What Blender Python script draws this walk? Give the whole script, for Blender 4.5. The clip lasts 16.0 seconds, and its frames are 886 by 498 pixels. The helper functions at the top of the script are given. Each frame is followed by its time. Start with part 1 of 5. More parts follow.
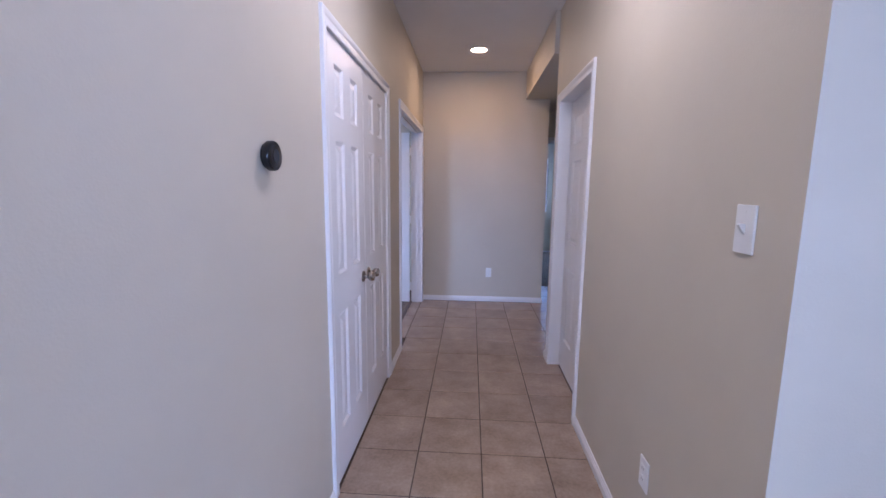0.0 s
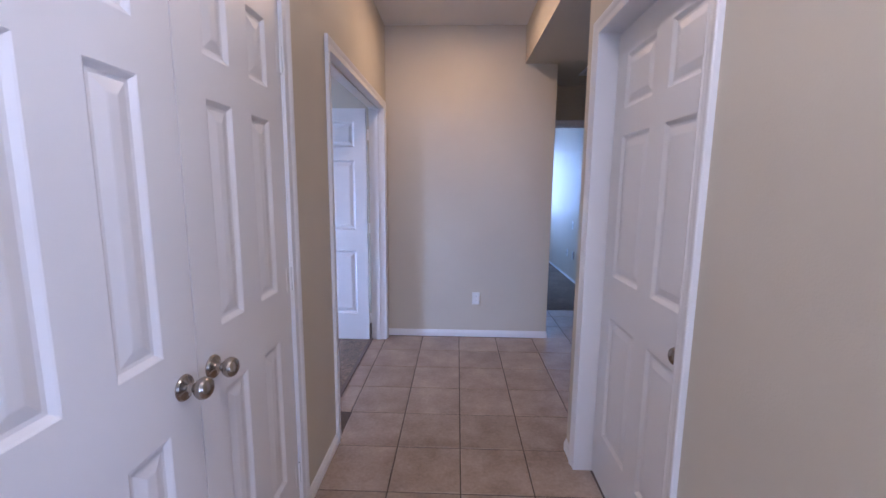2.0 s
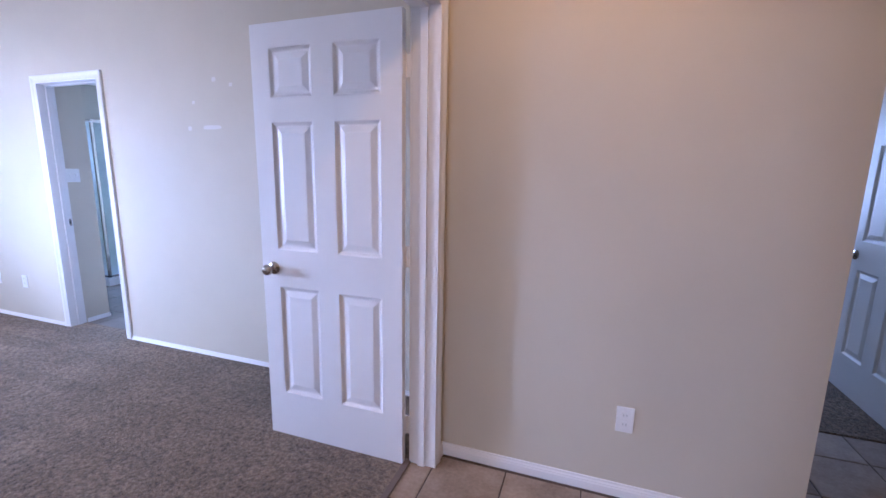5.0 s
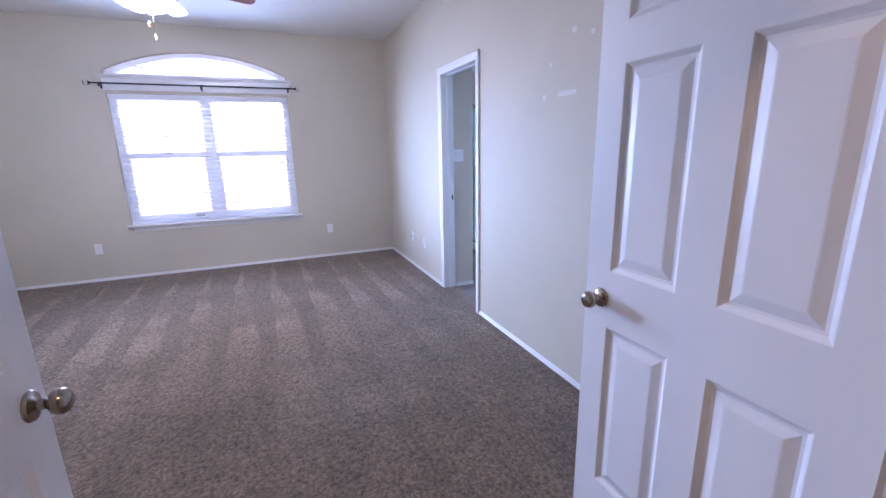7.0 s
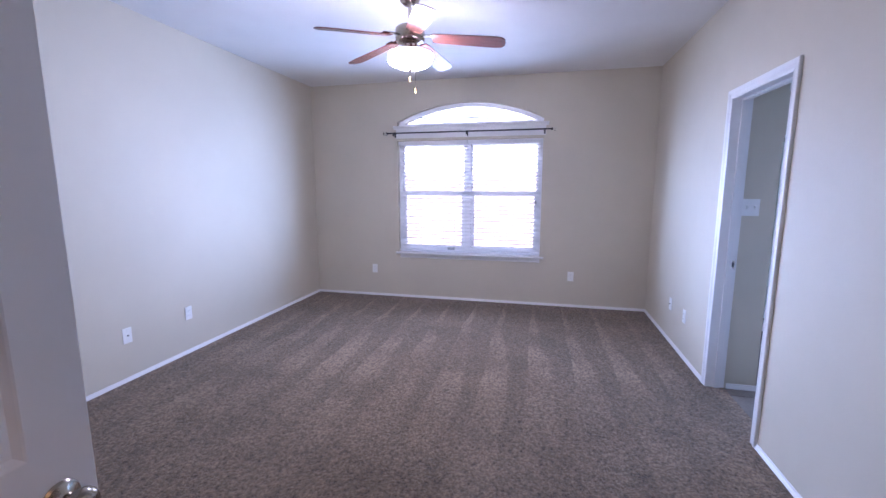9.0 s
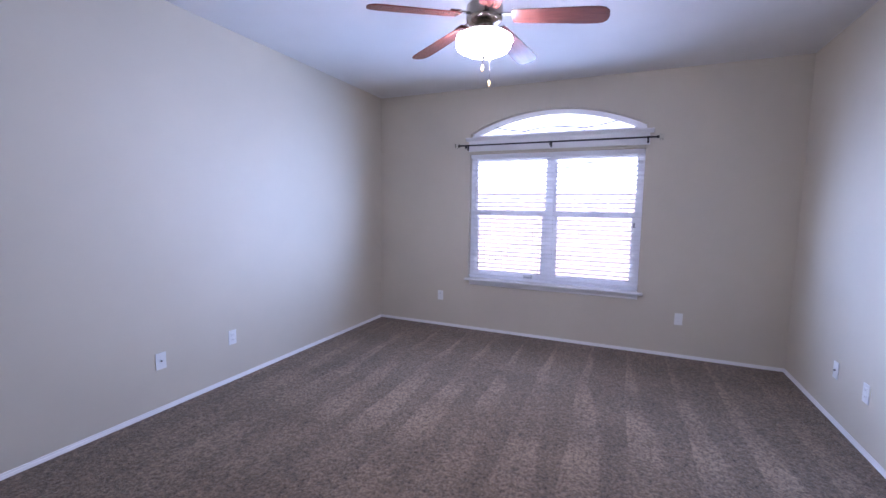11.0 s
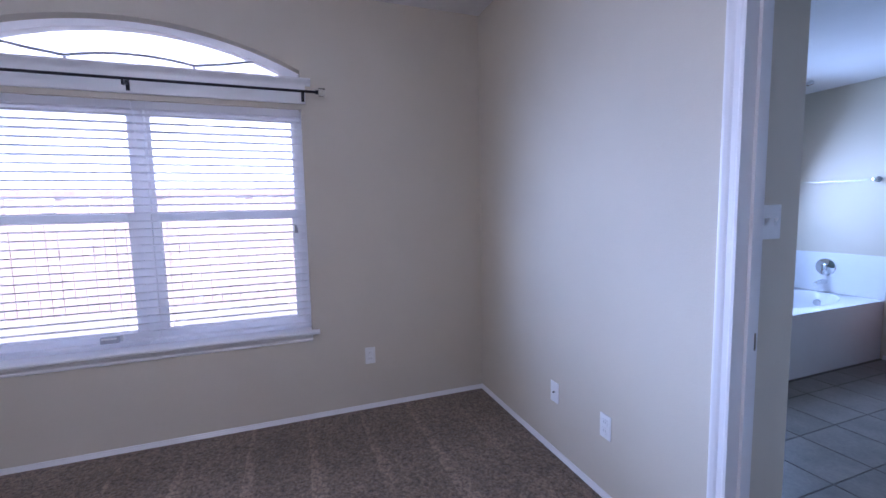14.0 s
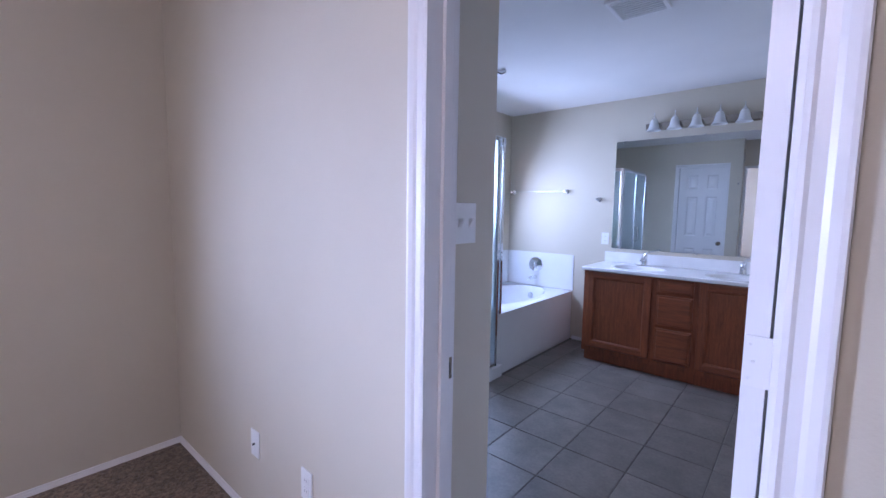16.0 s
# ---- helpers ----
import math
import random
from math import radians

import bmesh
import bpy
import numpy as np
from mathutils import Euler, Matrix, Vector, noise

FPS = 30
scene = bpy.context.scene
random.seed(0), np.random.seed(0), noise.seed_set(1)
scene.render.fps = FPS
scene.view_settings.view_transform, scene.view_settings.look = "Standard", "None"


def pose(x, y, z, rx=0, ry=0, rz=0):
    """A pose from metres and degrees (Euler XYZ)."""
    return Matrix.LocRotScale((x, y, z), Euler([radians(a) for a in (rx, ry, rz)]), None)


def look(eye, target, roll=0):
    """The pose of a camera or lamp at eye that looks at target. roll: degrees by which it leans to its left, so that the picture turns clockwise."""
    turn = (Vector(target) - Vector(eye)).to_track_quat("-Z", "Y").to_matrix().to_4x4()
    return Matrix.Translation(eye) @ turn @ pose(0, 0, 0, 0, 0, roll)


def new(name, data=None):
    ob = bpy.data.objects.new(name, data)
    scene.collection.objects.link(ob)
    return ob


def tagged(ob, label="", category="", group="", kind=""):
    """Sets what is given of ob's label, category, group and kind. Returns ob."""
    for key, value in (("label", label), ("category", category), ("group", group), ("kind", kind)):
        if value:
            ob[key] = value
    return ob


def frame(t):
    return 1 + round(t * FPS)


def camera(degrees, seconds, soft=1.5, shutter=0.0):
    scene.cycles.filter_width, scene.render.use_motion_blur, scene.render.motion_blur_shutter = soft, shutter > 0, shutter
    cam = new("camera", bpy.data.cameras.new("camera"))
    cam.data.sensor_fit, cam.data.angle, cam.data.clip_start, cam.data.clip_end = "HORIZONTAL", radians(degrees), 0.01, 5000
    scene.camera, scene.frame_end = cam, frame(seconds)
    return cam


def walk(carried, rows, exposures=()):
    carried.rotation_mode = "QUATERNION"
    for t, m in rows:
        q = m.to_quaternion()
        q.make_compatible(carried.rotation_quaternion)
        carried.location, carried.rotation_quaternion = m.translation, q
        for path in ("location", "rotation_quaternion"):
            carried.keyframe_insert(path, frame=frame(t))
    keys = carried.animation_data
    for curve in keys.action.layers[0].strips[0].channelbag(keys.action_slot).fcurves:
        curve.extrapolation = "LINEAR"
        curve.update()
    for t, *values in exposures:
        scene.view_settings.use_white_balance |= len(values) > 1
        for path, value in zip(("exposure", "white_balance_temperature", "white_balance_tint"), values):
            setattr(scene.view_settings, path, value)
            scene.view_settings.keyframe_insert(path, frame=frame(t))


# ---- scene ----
cam = camera(93.2, 16.0)
PATH = [
    (0, (0.28, -0.029, 1.409), (0.151, 1.945, 1.117), 0.6),
    (0.5, (0.322, 0.244, 1.418), (0.21, 2.219, 1.126), 0.5),
    (1, (0.284, 0.574, 1.42), (0.198, 2.551, 1.133), 0.7),
    (1.5, (0.304, 0.948, 1.395), (0.227, 2.926, 1.108), 0.6),
    (2, (0.327, 1.319, 1.388), (0.263, 3.296, 1.094), 0.5),
    (2.5, (0.313, 1.671, 1.399), (0.254, 3.649, 1.106), 0.4),
    (3, (0.348, 2.039, 1.39), (0.299, 4.016, 1.097), 0.4),
    (3.2, (0.361, 2.184, 1.401), (0.305, 4.162, 1.106), 0.5),
    (5.3, (0.267, 3.445, 1.377), (-0.566, 5.221, 0.989), 1.2),
    (5.5, (0.231, 3.532, 1.367), (-0.741, 5.231, 0.958), 1.3),
    (6, (0.144, 3.721, 1.374), (-1.178, 5.152, 0.921), 0.1),
    (6.5, (-0.009, 3.842, 1.383), (-1.613, 4.939, 0.911), -0.6),
    (7, (-0.164, 3.996, 1.386), (-1.964, 4.732, 0.918), -1.2),
    (7.5, (-0.3, 4.12, 1.405), (-2.205, 4.535, 0.961), -1.5),
    (8, (-0.455, 4.187, 1.412), (-2.414, 4.305, 1.029), -1.1),
    (8.5, (-0.56, 4.244, 1.451), (-2.524, 4.072, 1.112), -0.7),
    (9, (-0.65, 4.33, 1.458), (-2.575, 3.876, 1.162), 0.0),
    (9.5, (-0.744, 4.328, 1.441), (-2.606, 3.645, 1.182), 0.7),
    (11.8, (-1.739, 4.079, 1.418), (-3.56, 3.275, 1.224), 0.9),
    (12, (-1.874, 4.056, 1.425), (-3.729, 3.336, 1.232), 0.6),
    (12.5, (-2.186, 4.025, 1.442), (-4.123, 3.569, 1.245), -0.2),
    (13, (-2.472, 3.997, 1.442), (-4.459, 3.914, 1.237), -0.8),
    (13.5, (-2.753, 4.097, 1.41), (-4.718, 4.412, 1.218), -1.2),
    (14, (-2.987, 4.21, 1.38), (-4.858, 4.893, 1.191), -1.2),
    (14.5, (-3.072, 4.331, 1.394), (-4.789, 5.338, 1.203), -0.9),
    (15, (-3.101, 4.495, 1.364), (-4.656, 5.739, 1.176), -0.3),
    (15.5, (-3.139, 4.621, 1.359), (-4.549, 6.027, 1.174), 0.4),
    (16, (-3.196, 4.779, 1.353), (-4.496, 6.286, 1.165), 0.9),
]
EXPOSURES = [
    (0, 3.22, 4700.0, 29.5), (0.6, 3.37, 4570.0, 28.5), (1.5, 3.32, 4700.0, 28.5), (2.2, 3.35, 4700.0, 28.0), (3, 3.52, 4550.0, 25.5),
    (5.5, 3.32, 5200.0, 34.5), (6.5, 3.2, 5200.0, 32.0), (8, 2.95, 5230.0, 33.0), (9.5, 2.77, 5270.0, 34.0),
    (12, 2.46, 5200.0, 34.0), (13.3, 2.38, 5050.0, 32.0), (14.2, 2.33, 5280.0, 33.0), (14.8, 2.44, 5600.0, 37.0), (16, 2.52, 5720.0, 38.5)]
walk(cam, [(t, look(eye, target, roll)) for t, eye, target, roll in PATH], EXPOSURES)

# ---- world, sun, light ----
SUN_ELEV, SUN_AZ = 52.0, 118.0
world = bpy.data.worlds.new("sky")
scene.world = world
world.use_nodes = True
wn = world.node_tree
wn.nodes.clear()
sky = wn.nodes.new("ShaderNodeTexSky")
sky.sky_type, sky.sun_disc = "NISHITA", False
sky.sun_elevation, sky.sun_rotation = radians(SUN_ELEV), radians(SUN_AZ)
sky.air_density, sky.dust_density = 1.0, 1.6
bgd = wn.nodes.new("ShaderNodeBackground")
bgd.inputs["Strength"].default_value = 0.085
wout = wn.nodes.new("ShaderNodeOutputWorld")
wn.links.new(sky.outputs["Color"], bgd.inputs["Color"])
wn.links.new(bgd.outputs["Background"], wout.inputs["Surface"])

sun_data = bpy.data.lights.new("sun", "SUN")
sun_data.energy, sun_data.angle, sun_data.color = 2.1, radians(0.5), (1.0, 0.95, 0.88)
sun = new("sun", sun_data)
az, el = radians(SUN_AZ), radians(SUN_ELEV)
sun_way = Vector((math.sin(az) * math.cos(el), math.cos(az) * math.cos(el), math.sin(el)))
sun.matrix_world = look(sun_way * 60, (0, 0, 0))


def daylight(name, eye, target, w, h, watts, spread=180, col=(0.62, 0.785, 1.0)):
    """An area lamp that stands in for the sky's light at a window's opening."""
    d = bpy.data.lights.new(name, "AREA")
    d.shape, d.size, d.size_y = "RECTANGLE", w, h
    d.energy, d.color, d.spread = watts, col, radians(spread)
    ob = new(name, d)
    ob.matrix_world = look(eye, target)
    return ob


# bedroom: stand-in lamps before the blinds, towards both side walls, the ceiling, the carpet
daylight("daylight_bedroom", (-5.66, 3.30, 1.32), (-3.20, 1.34, 1.55), 0.35, 1.3, 3.2, 95, (0.52, 0.74, 1.0))
daylight("daylight_bedroom", (-5.66, 3.60, 1.32), (-4.20, 5.545, 1.15), 0.35, 1.3, 1.25, 70, (0.55, 0.75, 1.0))
daylight("daylight_bedroom", (-5.66, 3.42, 1.50), (-4.30, 3.42, 2.74), 1.5, 0.3, 1.2, 95)
daylight("daylight_bedroom", (-5.66, 3.42, 1.20), (-4.30, 3.42, 0.0), 1.5, 0.3, 0.55, 70)
daylight("daylight_bedroom", (-5.66, 3.60, 1.32), (-2.2, 5.745, 0.35), 0.35, 1.0, 1.0, 52, (0.55, 0.75, 1.0))
# added narrow lamp that brightens the open door leaf
daylight("daylight_bedroom", (-5.66, 3.00, 1.25), (-0.8, 4.90, 0.75), 0.35, 1.0, 0.6, 32)
daylight("daylight_bath", (-5.80, 8.15, 1.6), (-4.2, 8.15, 1.05), 0.7, 0.6, 6.0, 165, (0.53, 0.75, 1.0))
daylight("daylight_guest", (1.24, 9.28, 1.46), (1.5, 0, 1.2), 1.3, 1.1, 3.2, col=(0.5, 0.72, 1.0))
# fill lamps at invented, unseen windows, to brighten the start of the hall
daylight("daylight_fill_hall", (0.31, -4.97, 1.3), (0.31, 5, 1.3), 1.0, 1.9, 5.5, col=(0.70, 0.85, 1.0))
daylight("daylight_fill_living", (4.47, -3.35, 1.25), (-0.3, 1.4, 1.15), 1.4, 1.9, 11.5, col=(0.72, 0.85, 1.0))


# ---- materials ----
def node_mat(name):
    m = bpy.data.materials.new(name)
    m.use_nodes = True
    nt = m.node_tree
    nt.nodes.clear()
    out = nt.nodes.new("ShaderNodeOutputMaterial")
    b = nt.nodes.new("ShaderNodeBsdfPrincipled")
    nt.links.new(b.outputs[0], out.inputs["Surface"])
    return m, nt, b


def coords(nt, scale=(1, 1, 1)):
    tc = nt.nodes.new("ShaderNodeTexCoord")
    mp = nt.nodes.new("ShaderNodeMapping")
    mp.inputs["Scale"].default_value = scale
    nt.links.new(tc.outputs["Object"], mp.inputs["Vector"])
    return mp.outputs[0]


def noise_tex(nt, vec, scale, detail=4.0, rough=0.55):
    n = nt.nodes.new("ShaderNodeTexNoise")
    n.inputs["Scale"].default_value, n.inputs["Detail"].default_value = scale, detail
    n.inputs["Roughness"].default_value = rough
    nt.links.new(vec, n.inputs["Vector"])
    return n.outputs["Fac"]


def ramp(nt, fac, a, b, lo=0.3, hi=0.7):
    r = nt.nodes.new("ShaderNodeValToRGB")
    r.color_ramp.elements[0].position, r.color_ramp.elements[1].position = lo, hi
    r.color_ramp.elements[0].color, r.color_ramp.elements[1].color = (*a, 1), (*b, 1)
    nt.links.new(fac, r.inputs[0])
    return r.outputs[0]


def mix(nt, fac, a, b, how="MIX"):
    m = nt.nodes.new("ShaderNodeMixRGB")
    m.blend_type = how
    for socket, v in ((m.inputs[0], fac), (m.inputs[1], a), (m.inputs[2], b)):
        if isinstance(v, (int, float)):
            socket.default_value = v
        elif isinstance(v, tuple):
            socket.default_value = (*v, 1)
        else:
            nt.links.new(v, socket)
    return m.outputs[0]


def math_node(nt, op, a, b=0.0):
    m = nt.nodes.new("ShaderNodeMath")
    m.operation = op
    for socket, v in ((m.inputs[0], a), (m.inputs[1], b)):
        if isinstance(v, (int, float)):
            socket.default_value = v
        else:
            nt.links.new(v, socket)
    return m.outputs[0]


def bump(nt, bsdf, height, strength, dist, before=None):
    b = nt.nodes.new("ShaderNodeBump")
    b.inputs["Strength"].default_value, b.inputs["Distance"].default_value = strength, dist
    nt.links.new(height, b.inputs["Height"])
    if before is not None:
        nt.links.new(before, b.inputs["Normal"])
    nt.links.new(b.outputs[0], bsdf.inputs["Normal"])
    return b.outputs[0]


def paint(name, col, rough=0.6, grain=170.0, depth=0.0012, strength=0.35, wear=0.05):
    """Rolled or brushed paint: orange-peel relief, faint scuffs and tone drift."""
    m, nt, b = node_mat(name)
    v = coords(nt)
    big = noise_tex(nt, v, 1.3, 5.0)
    dark = tuple(c * (1 - wear) for c in col)
    light = tuple(min(1, c * (1 + wear * 0.5)) for c in col)
    nt.links.new(ramp(nt, big, dark, light), b.inputs["Base Color"])
    rr = noise_tex(nt, v, 7.0, 3.0)
    nt.links.new(math_node(nt, "MULTIPLY_ADD", rr, 0.18), b.inputs["Roughness"])
    b.inputs["Roughness"].links[0].from_node.inputs[2].default_value = rough - 0.09
    n1 = bump(nt, b, noise_tex(nt, v, grain, 2.0), strength, depth)
    bump(nt, b, noise_tex(nt, v, grain * 0.22, 2.0), strength * 0.5, depth * 1.5, n1)
    return m


def plain(name, col, rough=0.4, metal=0.0, var=0.06, scale=25.0, bumpy=0.0):
    m, nt, b = node_mat(name)
    v = coords(nt)
    n = noise_tex(nt, v, scale, 4.0)
    nt.links.new(ramp(nt, n, tuple(c * (1 - var) for c in col), tuple(min(1, c * (1 + var)) for c in col)), b.inputs["Base Color"])
    b.inputs["Roughness"].default_value, b.inputs["Metallic"].default_value = rough, metal
    if bumpy:
        bump(nt, b, n, bumpy, 0.001)
    return m


def glass(name, tint=(0.95, 0.98, 0.98), rough=0.0):
    m, nt, b = node_mat(name)
    b.inputs["Base Color"].default_value = (*tint, 1)
    b.inputs["Transmission Weight"].default_value = 1.0
    b.inputs["Roughness"].default_value, b.inputs["IOR"].default_value = rough, 1.45
    return m


def glow(name, col, strength):
    m, nt, b = node_mat(name)
    b.inputs["Base Color"].default_value = (0.9, 0.9, 0.9, 1)
    b.inputs["Emission Color"].default_value = (*col, 1)
    b.inputs["Emission Strength"].default_value = strength
    return m


WALL = paint("wall_paint", (0.60, 0.545, 0.435), 0.62)
CEIL = paint("ceiling_paint", (0.78, 0.765, 0.74), 0.8, 90.0, 0.002, 0.4)
TRIM = paint("trim_paint", (0.80, 0.79, 0.78), 0.33, 60.0, 0.0004, 0.15, 0.03)
DOOR = paint("door_paint", (0.79, 0.78, 0.77), 0.36, 55.0, 0.0005, 0.2, 0.03)
VINYL = plain("window_vinyl", (0.86, 0.87, 0.88), 0.35, 0, 0.02)
SLAT = plain("blind_slat_white", (0.90, 0.90, 0.90), 0.45, 0, 0.03)


def translucent(m, amount):
    """Mixes in translucency: daylight through thin slats, imitated glare on window frames."""
    nt = m.node_tree
    out = next(n for n in nt.nodes if n.bl_idname == "ShaderNodeOutputMaterial")
    b = next(n for n in nt.nodes if n.bl_idname == "ShaderNodeBsdfPrincipled")
    tr = nt.nodes.new("ShaderNodeBsdfTranslucent")
    tr.inputs["Color"].default_value = (0.92, 0.93, 0.95, 1)
    mx = nt.nodes.new("ShaderNodeMixShader")
    mx.inputs[0].default_value = amount
    nt.links.new(b.outputs[0], mx.inputs[1])
    nt.links.new(tr.outputs[0], mx.inputs[2])
    nt.links.new(mx.outputs[0], out.inputs["Surface"])


translucent(SLAT, 0.88)
# solid frames glow here to imitate the glare round a bright window
translucent(VINYL, 0.5)
CAME = plain("muntin_grey", (0.46, 0.49, 0.55), 0.5)
PLATE = plain("cover_plate_white", (0.82, 0.82, 0.80), 0.28, 0, 0.02)
SLOT = plain("slot_grey", (0.38, 0.38, 0.37), 0.6)
# near-black that stands for the shade inside holes and ducts
DARK = plain("dark_slot", (0.02, 0.02, 0.02), 0.5)
NICKEL = plain("satin_nickel", (0.42, 0.375, 0.32), 0.2, 1.0, 0.05, 60.0)
CHROME = plain("chrome", (0.80, 0.81, 0.83), 0.06, 1.0, 0.02)
BLACK_GLOSS = plain("black_gloss", (0.012, 0.012, 0.014), 0.07)
BLACK_IRON = plain("black_iron", (0.02, 0.02, 0.022), 0.4, 0.6)
GLASS = glass("window_glass")
SHOWER_GLASS = glass("shower_glass", (0.80, 0.93, 0.95), 0.28)
CRYSTAL = glass("crystal_knob")
PORCELAIN = plain("acrylic_white", (0.82, 0.83, 0.84), 0.16, 0, 0.015, 6.0)
COUNTER = plain("cultured_marble", (0.82, 0.82, 0.82), 0.14, 0, 0.04, 9.0)
PEARL = plain("pull_amber", (0.85, 0.55, 0.18), 0.35)
# the washed-out look of overexposure is put into the lawn's colour
GRASS = plain("pale_lawn", (0.36, 0.33, 0.26), 0.9, 0, 0.3, 40.0, 0.6)
FENCE = plain("fence_cedar", (0.46, 0.37, 0.32), 0.85, 0, 0.25, 14.0, 0.4)
RAIL = plain("fence_rail_red", (0.43, 0.33, 0.31), 0.8, 0, 0.2, 14.0)
MIRROR = plain("mirror_silver", (0.90, 0.92, 0.92), 0.015, 1.0, 0.0)
FAN_GLOW = glow("fan_bowl_glow", (1.0, 0.97, 0.96), 17.0)
CAN_GLOW = glow("can_lens_glow", (1.0, 0.60, 0.25), 21.0)
# stronger lens for the downlights out of view, to brighten the near hall
CAN_GLOW_BRIGHT = glow("can_lens_bright", (1.0, 0.80, 0.57), 31.0)


def frosted():
    m, nt, b = node_mat("frosted_shade")
    b.inputs["Base Color"].default_value = (0.86, 0.87, 0.86, 1)
    b.inputs["Roughness"].default_value = 0.35
    b.inputs["Transmission Weight"].default_value = 0.35
    return m


FROST = frosted()


def tile_mat(name, a, b2, rough):
    m, nt, b = node_mat(name)
    v = coords(nt)
    inf = nt.nodes.new("ShaderNodeObjectInfo")
    add = nt.nodes.new("ShaderNodeVectorMath")
    add.operation = "MULTIPLY_ADD"
    comb = nt.nodes.new("ShaderNodeCombineXYZ")
    nt.links.new(inf.outputs["Random"], comb.inputs[0])
    nt.links.new(inf.outputs["Random"], comb.inputs[1])
    nt.links.new(comb.outputs[0], add.inputs[0])
    add.inputs[1].default_value = (37, 19, 0)
    nt.links.new(v, add.inputs[2])
    cloud = noise_tex(nt, add.outputs[0], 5.0, 6.0, 0.62)
    col = ramp(nt, cloud, a, b2, 0.32, 0.68)
    fine = noise_tex(nt, add.outputs[0], 60.0, 3.0)
    col = mix(nt, 0.25, col, ramp(nt, fine, tuple(c * 0.8 for c in a), tuple(c * 1.12 for c in b2)), "MIX")
    tone = math_node(nt, "MULTIPLY_ADD", inf.outputs["Random"], 0.14)
    tone.node.inputs[2].default_value = 0.93
    col = mix(nt, 1.0, col, tone, "MULTIPLY")
    nt.links.new(col, b.inputs["Base Color"])
    b.inputs["Specular IOR Level"].default_value = 0.4
    rg = math_node(nt, "MULTIPLY_ADD", cloud, 0.2)
    rg.node.inputs[2].default_value = rough - 0.1
    nt.links.new(rg, b.inputs["Roughness"])
    bump(nt, b, cloud, 0.25, 0.003)
    return m


TILE = tile_mat("hall_ceramic", (0.232, 0.168, 0.119), (0.44, 0.348, 0.266), 0.34)
BTILE = tile_mat("bath_ceramic", (0.115, 0.100, 0.086), (0.225, 0.199, 0.172), 0.44)
GROUT = plain("grout", (0.10, 0.075, 0.06), 0.9, 0, 0.2, 40.0, 0.4)
BGROUT = plain("grout_grey", (0.12, 0.107, 0.095), 0.9, 0, 0.2, 40.0, 0.4)


def carpet():
    """Cut pile with twisted tufts and the light and dark strokes left by a vacuum cleaner."""
    m, nt, b = node_mat("carpet_pile")
    v = coords(nt)
    warp = nt.nodes.new("ShaderNodeTexNoise")
    warp.inputs["Scale"].default_value = 0.9
    nt.links.new(v, warp.inputs["Vector"])
    sep = nt.nodes.new("ShaderNodeSeparateXYZ")
    nt.links.new(v, sep.inputs[0])
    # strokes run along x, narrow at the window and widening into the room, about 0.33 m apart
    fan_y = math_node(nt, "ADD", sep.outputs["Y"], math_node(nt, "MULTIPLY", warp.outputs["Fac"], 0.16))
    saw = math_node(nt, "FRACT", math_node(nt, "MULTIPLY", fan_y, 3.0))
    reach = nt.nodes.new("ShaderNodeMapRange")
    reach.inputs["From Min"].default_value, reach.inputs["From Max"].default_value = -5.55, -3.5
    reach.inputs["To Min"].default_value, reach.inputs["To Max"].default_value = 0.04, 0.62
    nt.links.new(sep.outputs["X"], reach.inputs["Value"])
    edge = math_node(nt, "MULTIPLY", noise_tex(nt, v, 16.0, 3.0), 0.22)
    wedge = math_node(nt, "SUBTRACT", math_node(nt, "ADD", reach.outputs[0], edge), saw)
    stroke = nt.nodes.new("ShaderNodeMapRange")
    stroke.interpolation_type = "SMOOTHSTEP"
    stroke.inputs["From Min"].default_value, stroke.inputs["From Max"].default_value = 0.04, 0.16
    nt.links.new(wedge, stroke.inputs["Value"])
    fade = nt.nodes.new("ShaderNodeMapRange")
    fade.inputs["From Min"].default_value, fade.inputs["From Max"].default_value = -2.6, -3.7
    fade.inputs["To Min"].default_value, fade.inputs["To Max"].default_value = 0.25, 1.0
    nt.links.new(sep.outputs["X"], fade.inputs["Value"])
    patch = noise_tex(nt, v, 1.6, 3.0)
    vor = nt.nodes.new("ShaderNodeTexVoronoi")
    vor.inputs["Scale"].default_value = 125.0
    nt.links.new(v, vor.inputs["Vector"])
    tuft = noise_tex(nt, v, 58.0, 5.0, 0.74)
    clump = noise_tex(nt, v, 28.0, 4.0, 0.65)
    base = ramp(nt, tuft, (0.022, 0.016, 0.011), (0.43, 0.324, 0.225), 0.34, 0.67)
    base = mix(nt, 0.38, base, ramp(nt, clump, (0.060, 0.045, 0.033), (0.26, 0.195, 0.139), 0.3, 0.7), "MIX")
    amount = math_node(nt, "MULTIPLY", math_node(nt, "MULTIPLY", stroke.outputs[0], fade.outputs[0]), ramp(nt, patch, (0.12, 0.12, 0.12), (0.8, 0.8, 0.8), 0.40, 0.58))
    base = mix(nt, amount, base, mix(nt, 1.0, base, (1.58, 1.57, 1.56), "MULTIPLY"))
    lay = ramp(nt, noise_tex(nt, v, 2.3, 3.0), (0.86, 0.86, 0.86), (1.08, 1.08, 1.08), 0.35, 0.65)
    nt.links.new(mix(nt, 1.0, base, lay, "MULTIPLY"), b.inputs["Base Color"])
    b.inputs["Roughness"].default_value = 1.0
    b.inputs["Specular IOR Level"].default_value = 0.1
    b.inputs["Sheen Weight"].default_value = 0.15
    n1 = bump(nt, b, tuft, 0.9, 0.012)
    n2 = bump(nt, b, clump, 0.7, 0.02, n1)
